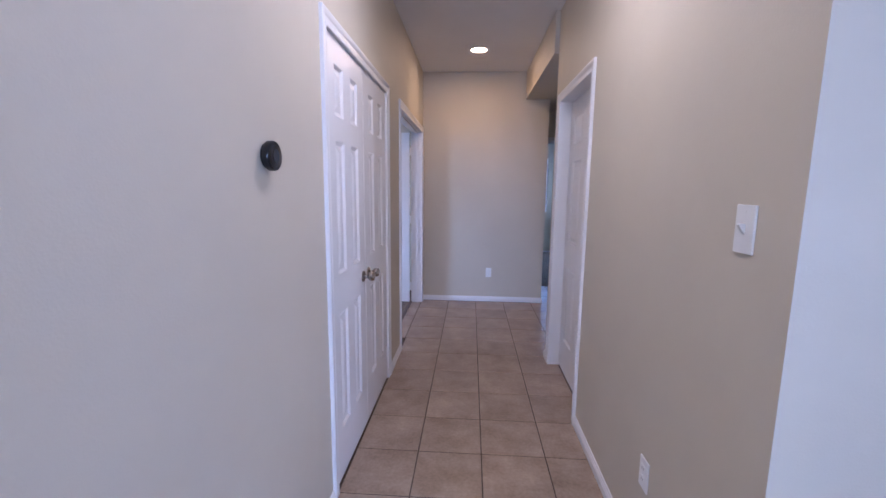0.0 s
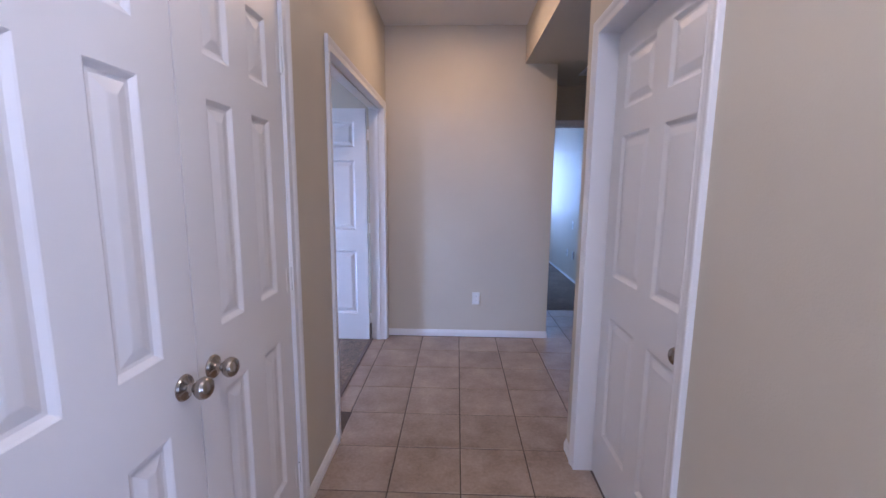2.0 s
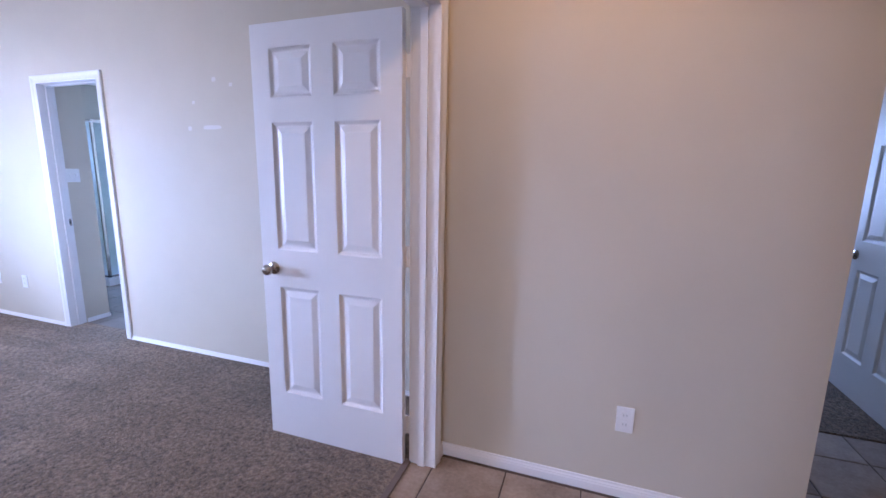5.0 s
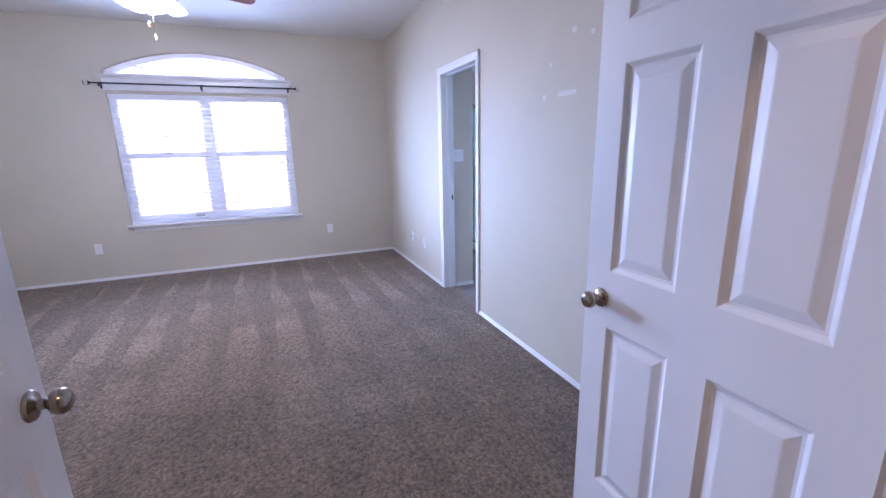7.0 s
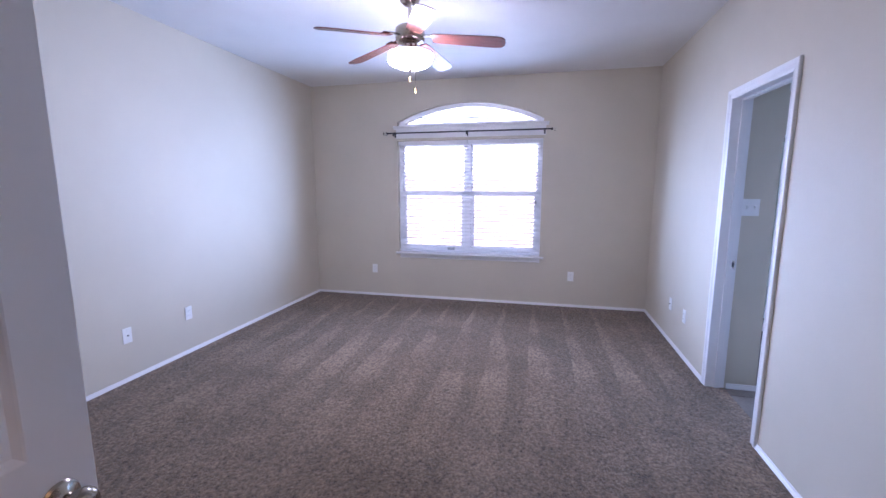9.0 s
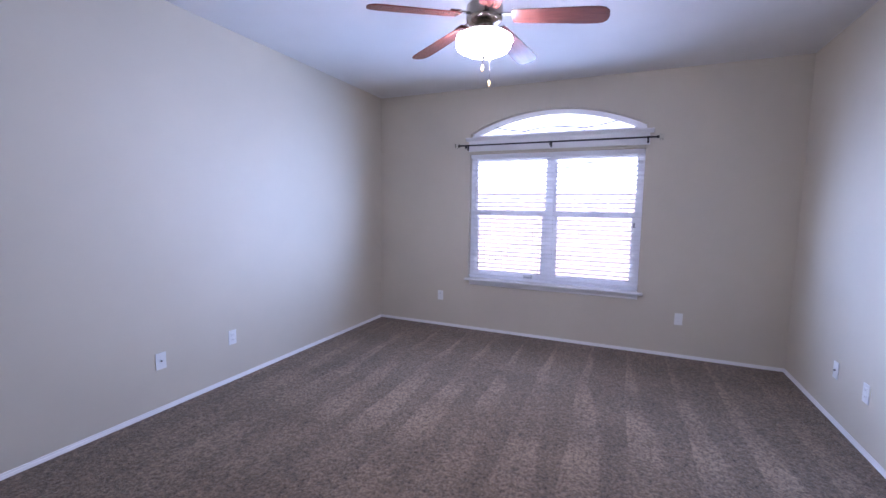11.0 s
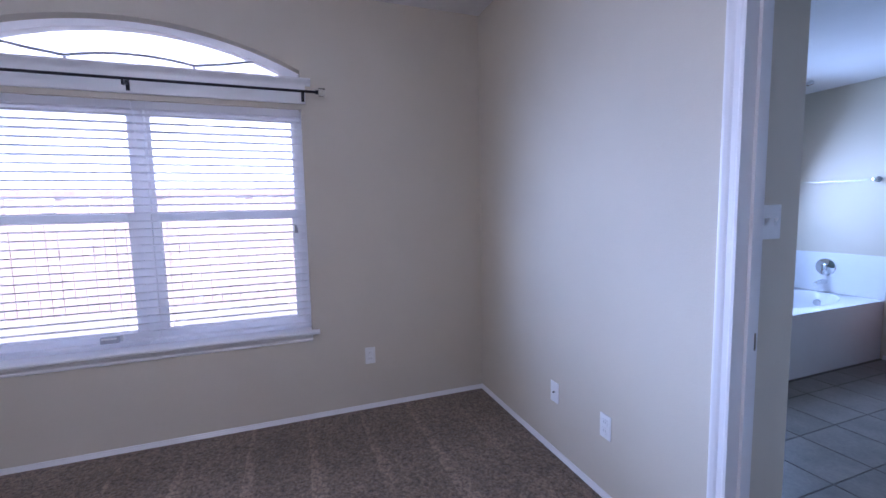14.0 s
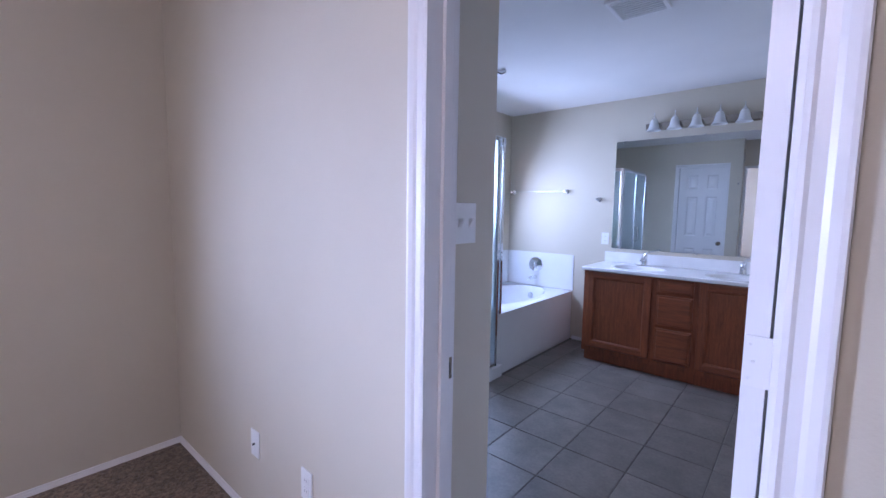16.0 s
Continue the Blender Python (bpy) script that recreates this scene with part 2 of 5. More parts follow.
    bump(nt, b, vor.outputs["Distance"], 0.6, 0.006, n2)
    return m


CARPET = carpet()


def wood(name, a, b2, grain_axis="Z", scale=9.0, rough=0.32):
    m, nt, b = node_mat(name)
    s = {"X": (0.9, 12, 12), "Y": (12, 0.9, 12), "Z": (12, 12, 0.9)}[grain_axis]
    v = coords(nt, s)
    n = noise_tex(nt, v, scale, 8.0, 0.6)
    fine = noise_tex(nt, v, scale * 6, 4.0, 0.7)
    col = ramp(nt, n, a, b2, 0.33, 0.68)
    col = mix(nt, 0.35, col, ramp(nt, fine, tuple(c * 0.55 for c in a), b2, 0.35, 0.6), "MIX")
    nt.links.new(col, b.inputs["Base Color"])
    b.inputs["Roughness"].default_value = rough
    bump(nt, b, fine, 0.15, 0.0006)
    return m


OAK = wood("stained_oak", (0.12, 0.027, 0.008), (0.29, 0.078, 0.024), "Z", 5.0, 0.42)
OAK_H = wood("stained_oak_cross", (0.12, 0.027, 0.008), (0.29, 0.078, 0.024), "X", 5.0, 0.42)
BLADE_WOOD = wood("fan_blade_mahogany", (0.085, 0.025, 0.019), (0.19, 0.064, 0.045), "X", 6.0, 0.25)


# ---- mesh helpers ----
def part(name, bm, material, parent=None, label="", smooth=False, m=None):
    bmesh.ops.recalc_face_normals(bm, faces=bm.faces)
    me = bpy.data.meshes.new(name)
    for f in bm.faces:
        f.smooth = smooth
    bm.to_mesh(me)
    bm.free()
    if smooth:
        me.set_sharp_from_angle(angle=radians(38))
    me.materials.append(material)
    ob = new(name, me)
    if parent is not None:
        ob.parent = parent
    if m is not None:
        ob.matrix_basis = m
    if label:
        tagged(ob, label)
    return ob


def thing(name, m, label, category, group="", kind=""):
    ob = new(name)
    ob.empty_display_size = 0.05
    ob.matrix_basis = m
    return tagged(ob, label, category, group, kind)


def box(bm, x0, x1, y0, y1, z0, z1, bev=0.0, seg=2):
    verts = [bm.verts.new(p) for p in ((x0, y0, z0), (x1, y0, z0), (x1, y1, z0), (x0, y1, z0), (x0, y0, z1), (x1, y0, z1), (x1, y1, z1), (x0, y1, z1))]
    faces = [bm.faces.new([verts[i] for i in q]) for q in ((3, 2, 1, 0), (4, 5, 6, 7), (0, 1, 5, 4), (1, 2, 6, 5), (2, 3, 7, 6), (3, 0, 4, 7))]
    if bev:
        bmesh.ops.bevel(bm, geom=list({e for f in faces for e in f.edges}), offset=bev, segments=seg, profile=0.6, affect="EDGES")
    return bm


def boxes(*rows, bev=0.0):
    bm = bmesh.new()
    for r in rows:
        box(bm, *r, bev=bev)
    return bm


def lathe(profile, seg=28, m=None, bm=None):
    """Turns (radius, height) pairs round z."""
    bm = bm or bmesh.new()
    m = m or Matrix.Identity(4)
    rings = []
    for r, z in profile:
        if r < 1e-6:
            rings.append([bm.verts.new(m @ Vector((0, 0, z)))])
        else:
            rings.append([bm.verts.new(m @ Vector((r * math.cos(2 * math.pi * i / seg), r * math.sin(2 * math.pi * i / seg), z))) for i in range(seg)])
    for a, b in zip(rings, rings[1:]):
        for i in range(seg):
            j = (i + 1) % seg
            if len(a) == 1 and len(b) == 1:
                continue
            if len(a) == 1:
                bm.faces.new((a[0], b[i], b[j]))
            elif len(b) == 1:
                bm.faces.new((a[i], a[j], b[0]))
            else:
                bm.faces.new((a[i], a[j], b[j], b[i]))
    return bm


def tube(points, r, seg=10, bm=None):
    bm = bm or bmesh.new()
    pts = [Vector(p) for p in points]
    rings = []
    up = Vector((0, 0, 1))
    for i, p in enumerate(pts):
        d = (pts[min(i + 1, len(pts) - 1)] - pts[max(i - 1, 0)]).normalized()
        side = d.cross(up if abs(d.z) < 0.95 else Vector((1, 0, 0))).normalized()
        top = side.cross(d)
        rr = r[i] if isinstance(r, (list, tuple)) else r
        rings.append([bm.verts.new(p + rr * (side * math.cos(2 * math.pi * k / seg) + top * math.sin(2 * math.pi * k / seg))) for k in range(seg)])
    for a, b in zip(rings, rings[1:]):
        for k in range(seg):
            bm.faces.new((a[k], a[(k + 1) % seg], b[(k + 1) % seg], b[k]))
    bm.faces.new(rings[0])
    bm.faces.new(rings[-1])
    return bm


def prism(profile, p0, p1, out_way, up_way, bm=None, cut0=0.0, cut1=0.0):
    """Runs a profile of (out, up) pairs from p0 to p1; cut0 and cut1 slant its ends by up (mitres)."""
    bm = bm or bmesh.new()
    p0, p1, o, u = Vector(p0), Vector(p1), Vector(out_way), Vector(up_way)
    d = (p1 - p0).normalized()
    a = [bm.verts.new(p0 + o * x + u * y - d * (y * cut0)) for x, y in profile]
    b = [bm.verts.new(p1 + o * x + u * y + d * (y * cut1)) for x, y in profile]
    n = len(profile)
    for i in range(n):
        bm.faces.new((a[i], a[(i + 1) % n], b[(i + 1) % n], b[i]))
    bm.faces.new(a)
    bm.faces.new(b)
    return bm


CASING = ((0.0, 0.0), (0.009, 0.0), (0.011, 0.008), (0.009, 0.014), (0.010, 0.030), (0.014, 0.038), (0.017, 0.050), (0.017, 0.057), (0.014, 0.060), (0.0, 0.060))
BASE = ((0.0, 0.0), (0.013, 0.0), (0.013, 0.036), (0.010, 0.041), (0.010, 0.046), (0.006, 0.051), (0.005, 0.060), (0.0, 0.062))


def baseboard(p0, p1, n, z=0.0):
    ob = part("baseboard", prism(BASE, (*p0, z), (*p1, z), (*n, 0), (0, 0, 1)), TRIM)
    return tagged(ob, "white painted moulded baseboard along the wall", "baseboard", "baseboards", "structure")


def casing(parent, origin, along, width, height, n, sides="lhr"):
    """Moulded casing round an opening of a wall; origin is its lower corner, n the way out of the wall."""
    o, a, nn, up = Vector(origin), Vector(along), Vector(n), Vector((0, 0, 1))
    if "l" in sides:
        part("casing", prism(CASING, o, o + up * height, nn, -a, cut1=1.0), TRIM, parent)
    if "r" in sides:
        part("casing", prism(CASING, o + a * width, o + a * width + up * height, nn, a, cut1=1.0), TRIM, parent)
    if "h" in sides:
        part("casing", prism(CASING, o + up * height, o + a * width + up * height, nn, up, cut0=1.0, cut1=1.0), TRIM, parent)


LEAF_T = 0.035


def leaf_frame(w, h, cols, rows):
    """Stiles and rails of a moulded door, with sunk mouldings round the panels, in x 0..w, y -t/2..t/2, z 0..h."""
    bm = bmesh.new()
    xs = sorted({0.0, w, *[v for c in cols for v in c]})
    zs = sorted({0.0, h, *[v for r in rows for v in r]})
    for s in (-1, 1):
        y = s * LEAF_T / 2
        for i in range(len(xs) - 1):
            for k in range(len(zs) - 1):
                cell = (xs[i], xs[i + 1], zs[k], zs[k + 1])
                panel = (xs[i], xs[i + 1]) in cols and (zs[k], zs[k + 1]) in rows
                steps = ((0, 0), (0.004, 0.002), (0.014, 0.0095), (0.022, 0.0105)) if panel else ((0, 0),)
                loops = []
                for ins, dep in steps:
                    yy = y - s * dep
                    loops.append([bm.verts.new(p) for p in ((cell[0] + ins, yy, cell[2] + ins), (cell[1] - ins, yy, cell[2] + ins), (cell[1] - ins, yy, cell[3] - ins), (cell[0] + ins, yy, cell[3] - ins))])
                for a, b in zip(loops, loops[1:]):
                    for q in range(4):
                        bm.faces.new((a[q], a[(q + 1) % 4], b[(q + 1) % 4], b[q]))
                bm.faces.new(loops[-1])
    t = LEAF_T / 2
    for quad in (((0, -t, 0), (0, t, 0), (0, t, h), (0, -t, h)), ((w, -t, 0), (w, t, 0), (w, t, h), (w, -t, h)), ((0, -t, 0), (w, -t, 0), (w, t, 0), (0, t, 0)), ((0, -t, h), (w, -t, h), (w, t, h), (0, t, h))):
        bm.faces.new([bm.verts.new(p) for p in quad])
    bmesh.ops.remove_doubles(bm, verts=bm.verts, dist=0.0002)
    return bm


def field(pw, ph):
    """The raised field of a panel, alike on both sides of the leaf, centred on its lower corner."""
    bm = bmesh.new()
    for s in (-1, 1):
        loops = []
        for ins, dep in ((0.020, 0.0110), (0.024, 0.0100), (0.048, 0.0035), (0.052, 0.0030)):
            yy = s * (LEAF_T / 2 - dep)
            loops.append([bm.verts.new(p) for p in ((ins, yy, ins), (pw - ins, yy, ins), (pw - ins, yy, ph - ins), (ins, yy, ph - ins))])
        for a, b in zip(loops, loops[1:]):
            for q in range(4):
                bm.faces.new((a[q], a[(q + 1) % 4], b[(q + 1) % 4], b[q]))
        bm.faces.new(loops[-1])
        if s == -1:
            first = loops[0]
    for q in range(4):
        bm.faces.new((first[q], first[(q + 1) % 4], loops[0][(q + 1) % 4], loops[0][q]))
    return bm


ROWS = ((0.24, 0.81), (0.995, 1.593), (1.70, 1.915))
KNOB = ((0.0, 0.0), (0.031, 0.0), (0.032, 0.003), (0.029, 0.008), (0.018, 0.011), (0.0115, 0.016), (0.0105, 0.026), (0.014, 0.031), (0.022, 0.037), (0.0265, 0.046), (0.0265, 0.053), (0.022, 0.062), (0.013, 0.067), (0.0, 0.068))


def six_panel(parent, w, m, knob_x=None, hinge_x=None, hinge_side=-1, h=2.02, sides=(-1, 1), knob_z=0.90):
    """A six-panel door leaf; m places its lower hinge corner, x along its width."""
    st = 0.099 if w > 0.7 else 0.112
    mid = 0.11 if w > 0.7 else 0.112
    pw = (w - 2 * st - mid) / 2
    cols = ((st, st + pw), (st + pw + mid, w - st))
    leaf = part("door_leaf", leaf_frame(w, h, cols, ROWS), DOOR, parent, m=m)
    for c in cols:
        for r in ROWS:
            part("panel", field(c[1] - c[0], r[1] - r[0]), DOOR, leaf, m=pose(c[0], 0, r[0]))
    if knob_x is not None:
        for s in sides:
            part("door_knob", lathe(KNOB, 30), NICKEL, leaf, "round satin nickel door knob", True, pose(knob_x, s * LEAF_T / 2, knob_z, -90 * s))
    if hinge_x is not None:
        for z in (0.20, 1.02, 1.82):
            bm = lathe(((0, 0), (0.006, 0), (0.006, 0.09), (0, 0.09)), 10, pose(0, hinge_side * (LEAF_T / 2 + 0.004), z - 0.045))
            box(bm, -0.028, 0.030, hinge_side * (LEAF_T / 2) - 0.0015, hinge_side * (LEAF_T / 2) + 0.0015, z - 0.044, z + 0.044)
            part("hinge", bm, DOOR, leaf, "painted butt hinge", m=pose(hinge_x, 0, 0))
    return leaf


def here(name, x, y, z, label, category, group="", kind=""):
    """A thing whose parts are given in the place's own coordinates."""
    ob = thing(name, pose(x, y, z), label, category, group, kind)
    ob["placed"] = 1
    return ob


def wpart(name, bm, material, parent, label="", smooth=False):
    ob = part(name, bm, material, parent, label, smooth)
    ob.matrix_parent_inverse = parent.matrix_basis.inverted()
    return ob


def wleaf(parent, w, m, **kw):
    leaf = six_panel(parent, w, m, **kw)
    leaf.matrix_parent_inverse = parent.matrix_basis.inverted()
    return leaf


def wcasing(parent, *a, **kw):
    before = set(parent.children)
    casing(parent, *a, **kw)
    for c in parent.children:
        if c not in before:
            c.matrix_parent_inverse = parent.matrix_basis.inverted()


def setting(name, bm, material, label, category, smooth=False):
    return tagged(part(name, bm, material, None, "", smooth), label, category, "", "structure")


# ---- plan, in metres ----
XL, XLB = -0.31, -0.425          # hall's left wall: hall face, bedroom face
XR = 0.93                        # hall's right wall
YE = 5.104                       # hall's end wall
XE = 1.17                        # where the end wall turns into the side passage
XW, YL, YR = -5.82, 1.34, 5.545  # bedroom: window wall, left wall, right wall
YB, XB = 9.0, -3.1               # bathroom: vanity wall, right wall
H, HL, HB = 2.74, 2.432, 2.42    # ceilings: rooms, side passage, bathroom
YN = 5.9                         # side passage: wall with the guest room's door
XG, YG = 2.07, 9.3               # guest room: right wall, window wall
WIN = (2.515, 4.317)              # bedroom window: from, to

# ---- walls ----
setting("wall_hall_left", boxes(
    (XLB, XL, -5.0, 1.675, 0, H), (XLB, XL, 1.675, 2.905, 2.055, H), (XLB, XL, 2.905, 3.44, 0, H),
    (XLB, XL, 3.44, 5.0, 2.06, H), (XLB, XL, 5.0, YE, 0, H)), WALL, "unseen beige wall added to block the back lamp's light with a closet and a double door", "wall")
setting("wall_hall_end", boxes((XLB, XE, YE, YN, 0, H)), WALL, "beige painted wall closing the hall", "wall")
setting("wall_hall_right", boxes(
    (XR, 1.045, 0.837, 2.40, 0, H), (XR, 1.045, 2.40, 3.26, 2.06, H), (XR, 1.045, 3.26, 3.41, 0, H)), WALL, "unseen beige wall added to block the back lamp's light with a closed door", "wall")
setting("wall_living", boxes((1.045, 4.5, 0.837, 0.952, 0, H)), WALL, "beige painted wall of the living room", "wall")
setting("wall_passage_south", boxes((1.045, 3.6, 3.295, 3.41, 0, H)), WALL, "beige painted wall of the side passage", "wall")
setting("wall_passage_end", boxes((3.5, 3.6, 3.41, YN, 0, H)), WALL, "beige painted end of the side passage", "wall")
setting("wall_passage_north", boxes(
    (-1.2, XLB, YN, 6.015, 0, H), (XLB, XE, YN, 6.015, 0, H), (XE, 1.24, YN, 6.015, 0, H), (1.24, 2.04, YN, 6.015, 2.05, H), (2.04, 3.6, YN, 6.015, 0, H)), WALL,
    "beige painted wall with the guest room door", "wall")
setting("wall_guest_right", boxes((XG, XG + 0.115, 6.015, YG, 0, H)), WALL, "beige painted guest room wall", "wall")
setting("wall_guest_left", boxes((-1.2, -1.1, 6.015, YG, 0, H)), WALL, "beige painted guest room wall", "wall")
setting("wall_guest_window", boxes(
    (-1.2, 0.55, YG, YG + 0.15, 0, H), (0.55, 1.93, YG, YG + 0.15, 0, 0.89), (0.55, 1.93, YG, YG + 0.15, 2.04, H), (1.93, XG + 0.115, YG, YG + 0.15, 0, H)), WALL,
    "beige painted guest room wall with a window", "wall")
setting("wall_bedroom_left", boxes((XW, XLB, YL - 0.115, YL, 0, H)), WALL, "beige painted bedroom wall", "wall")
setting("wall_bedroom_right", boxes(
    (XW, -3.93, YR, 5.66, 0, H), (-3.93, -3.19, YR, 5.66, 2.05, H), (-3.19, XLB, YR, 5.66, 0, H)), WALL, "beige painted bedroom wall with the bathroom doorway", "wall")
setting("wall_closet", boxes((-1.15, XLB, 3.2, 3.3, 0, H), (-1.15, -1.05, YL, 3.2, 0, H)), WALL, "beige painted closet wall in the bedroom", "wall")
setting("wall_bath_far", boxes((XW, XB + 0.115, YB, YB + 0.15, 0, H)), WALL, "beige painted bathroom wall behind vanity and tub", "wall")
setting("wall_bath_right", boxes((XB, XB + 0.115, 5.66, YB, 0, H)), WALL, "beige painted bathroom wall", "wall")
setting("wall_bath_stub", boxes(
    (XW, -4.745, 5.66, 5.85, 0, H), (-4.745, -4.075, 5.66, 5.85, 2.05, H), (-4.745, -4.075, 5.66, 5.70, 0, 2.05), (-4.075, -3.93, 5.66, 5.868, 0, H)), WALL,
    "beige painted bathroom wall with a linen door", "wall")
# unseen wall that closes the house; its window is invented for the fill lamp
setting("wall_living_back", boxes(
    (XLB, -0.2, -5.15, -5.0, 0, H), (-0.2, 0.82, -5.15, -5.0, 0, 0.25), (-0.2, 0.82, -5.15, -5.0, 2.25, H), (0.82, 4.6, -5.15, -5.0, 0, H)), WALL,
    "unseen beige painted closing wall with an added window", "wall")
# unseen wall, added to keep the back lamp off the living room wall
setting("wall_hall_light_block", boxes((XR, 1.045, -5.0, -0.8, 0, H)), WALL, "unseen beige wall added to block the back lamp's light", "wall")
# unseen wall; its window is invented for the living room fill lamp
setting("wall_living_right", boxes((4.5, 4.6, -5.0, -4.1, 0, H), (4.5, 4.6, -4.1, -2.6, 0, 0.25), (4.5, 4.6, -4.1, -2.6, 2.25, H), (4.5, 4.6, -2.6, 0.952, 0, H)), WALL,
    "unseen beige painted living room wall with an added large window", "wall")


def window_wall():
    """The outer wall with the arched bedroom opening and the bathroom's window."""
    x0, x1 = XW - 0.15, XW
    a, b = WIN
    bm = boxes((x0, x1, YL - 0.115, a, 0, H), (x0, x1, a, b, 0, 0.585), (x0, x1, a, b, 2.022, 2.2), (x0, x1, a, b, 2.485, H), (x0, x1, b, 7.85, 0, H),
               (x0, x1, 7.85, 8.85, 0, 1.2), (x0, x1, 7.85, 8.85, 2.05, H), (x0, x1, 8.85, YB + 0.15, 0, H))
    n = 40
    for i in range(n):
        ya, yb = a + (b - a) * i / n, a + (b - a) * (i + 1) / n
        za, zb = arch_z(ya), arch_z(yb)
        front = [bm.verts.new(p) for p in ((x1, ya, za), (x1, yb, zb), (x1, yb, 2.485), (x1, ya, 2.485))]
        back = [bm.verts.new(p) for p in ((x0, ya, za), (x0, yb, zb), (x0, yb, 2.485), (x0, ya, 2.485))]
        bm.faces.new(front)
        bm.faces.new(back)
        bm.faces.new((front[0], front[1], back[1], back[0]))
    return bm


def arch_z(y, rise=0.21, spring=2.255):
    """Underside of the arch: a flat circular segment."""
    half = (WIN[1] - WIN[0]) / 2
    c = (WIN[0] + WIN[1]) / 2
    r = (half * half + rise * rise) / (2 * rise)
    return spring + rise - r + math.sqrt(max(0.0, r * r - (y - c) ** 2))


wall = setting("wall_bedroom_window", window_wall(), WALL, "beige painted bedroom wall with an arched window opening", "wall")

# ---- ceilings ----
setting("ceiling", boxes((-5.97, 4.6, -5.15, 9.45, H, H + 0.12)), CEIL, "flat white painted ceiling", "ceiling")
setting("ceiling_passage", boxes((0.895, XE, 3.41, YE, HL, H), (XE, 3.5, 3.41, YN, HL, H)), WALL, "lowered beige soffit over the side passage", "ceiling")
setting("ceiling_bath", boxes((XW, XB, 5.66, YB, HB, H)), CEIL, "flat white bathroom ceiling", "ceiling")

# ---- floors ----
hall_floor = setting("floor_hall", boxes((-0.44, 4.6, -5.15, 6.015, -0.12, -0.0035)), GROUT, "brown grout bed under the hall's ceramic tiles", "floor")
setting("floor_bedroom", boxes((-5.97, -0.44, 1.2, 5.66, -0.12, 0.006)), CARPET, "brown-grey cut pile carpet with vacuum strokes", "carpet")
setting("floor_guest", boxes((-1.2, 2.2, 6.015, 9.45, -0.12, 0.006)), CARPET, "brown-grey cut pile carpet", "carpet")
bath_floor = setting("floor_bath", boxes((-5.97, -2.98, 5.66, 9.15, -0.12, -0.0035)), BGROUT, "grey grout bed under the bathroom tiles", "floor")
setting("threshold_strip", boxes((-0.455, -0.425, 3.46, 4.98, 0.0, 0.009), bev=0.003), plain("carpet_edge", (0.16, 0.12, 0.1), 0.8), "narrow carpet edge strip in the doorway", "threshold")

# ---- baseboards ----
for p0, p1, n in (
    ((XL, -5.0), (XL, 1.637), (1, 0)), ((XL, 2.943), (XL, 3.4), (1, 0)), ((XL, 5.042), (XL, YE), (1, 0)),
    ((XL, YE), (XE, YE), (0, -1)), ((XE, YE), (XE, YN), (1, 0)),
    ((XR, 0.837), (XR, 2.36), (-1, 0)), ((XR, 3.302), (XR, 3.41), (-1, 0)), ((XR, 3.41), (3.5, 3.41), (0, 1)),
    ((2.082, YN), (3.5, YN), (0, -1)), ((XR, 0.837), (4.5, 0.837), (0, -1)),
    ((XW, YL), (-1.15, YL), (0, 1)), ((XW, YL), (XW, YR), (1, 0)), ((XW, YR), (-3.972, YR), (0, -1)), ((-3.148, YR), (XLB, YR), (0, -1)),
    ((XLB, 5.042), (XLB, YR), (-1, 0)), ((XG, 6.015), (XG, YG), (-1, 0)), ((-1.1, YG), (XG, YG), (0, -1)),
    ((-3.93, 5.68), (-3.93, 5.868), (1, 0)), ((-4.035, 5.868), (-3.93, 5.868), (0, 1)), ((-5.0, YB), (-4.66, YB), (0, -1)),
):
    carpeted = max(p0[0], p1[0]) < XL or min(p0[1], p1[1]) > 6.0 and p0[0] > -2
    baseboard(p0, p1, n, -0.026 if carpeted else 0.0)


# ---- doors ----
def jambs(parent, axis, a, b, c0, c1, top, stop):
    """Lining of an opening a..b along axis, through the wall c0..c1, with a stop strip centred at stop."""
    rows = ((a - 0.02, a, c0, c1, 0, top), (b, b + 0.02, c0, c1, 0, top), (a - 0.02, b + 0.02, c0, c1, top, top + 0.02))
    s0, s1 = stop - 0.017, stop + 0.017
    stops = ((a, a + 0.011, s0, s1, 0, top - 0.011), (b - 0.011, b, s0, s1, 0, top - 0.011), (a, b, s0, s1, top - 0.011, top))
    for name, group in (("jamb", rows), ("door_stop", stops)):
        for u0, u1, v0, v1, z0, z1 in group:
            r = (u0, u1, v0, v1, z0, z1) if axis == "x" else (v0, v1, u0, u1, z0, z1)
            wpart(name, boxes(r, bev=0.0015), TRIM, parent)


d = here("door_1", -0.37, 4.23, 0, "white six-panel double door standing open to the carpeted bedroom", "double door", "six-panel doors", "structure")
jambs(d, "y", 3.46, 4.98, XLB, XL, 2.04, -0.37)
wcasing(d, (XL, 3.46, 0), (0, 1, 0), 1.52, 2.04, (1, 0, 0))
wcasing(d, (XLB, 3.46, 0), (0, 1, 0), 1.52, 2.04, (-1, 0, 0))
wleaf(d, 0.762, pose(-0.453, 4.958, 0.012, 0, 0, 180), knob_x=0.692)
wleaf(d, 0.762, pose(-0.445, 3.50, 0.012, 0, 0, 180), knob_x=0.70, sides=(-1, 1))
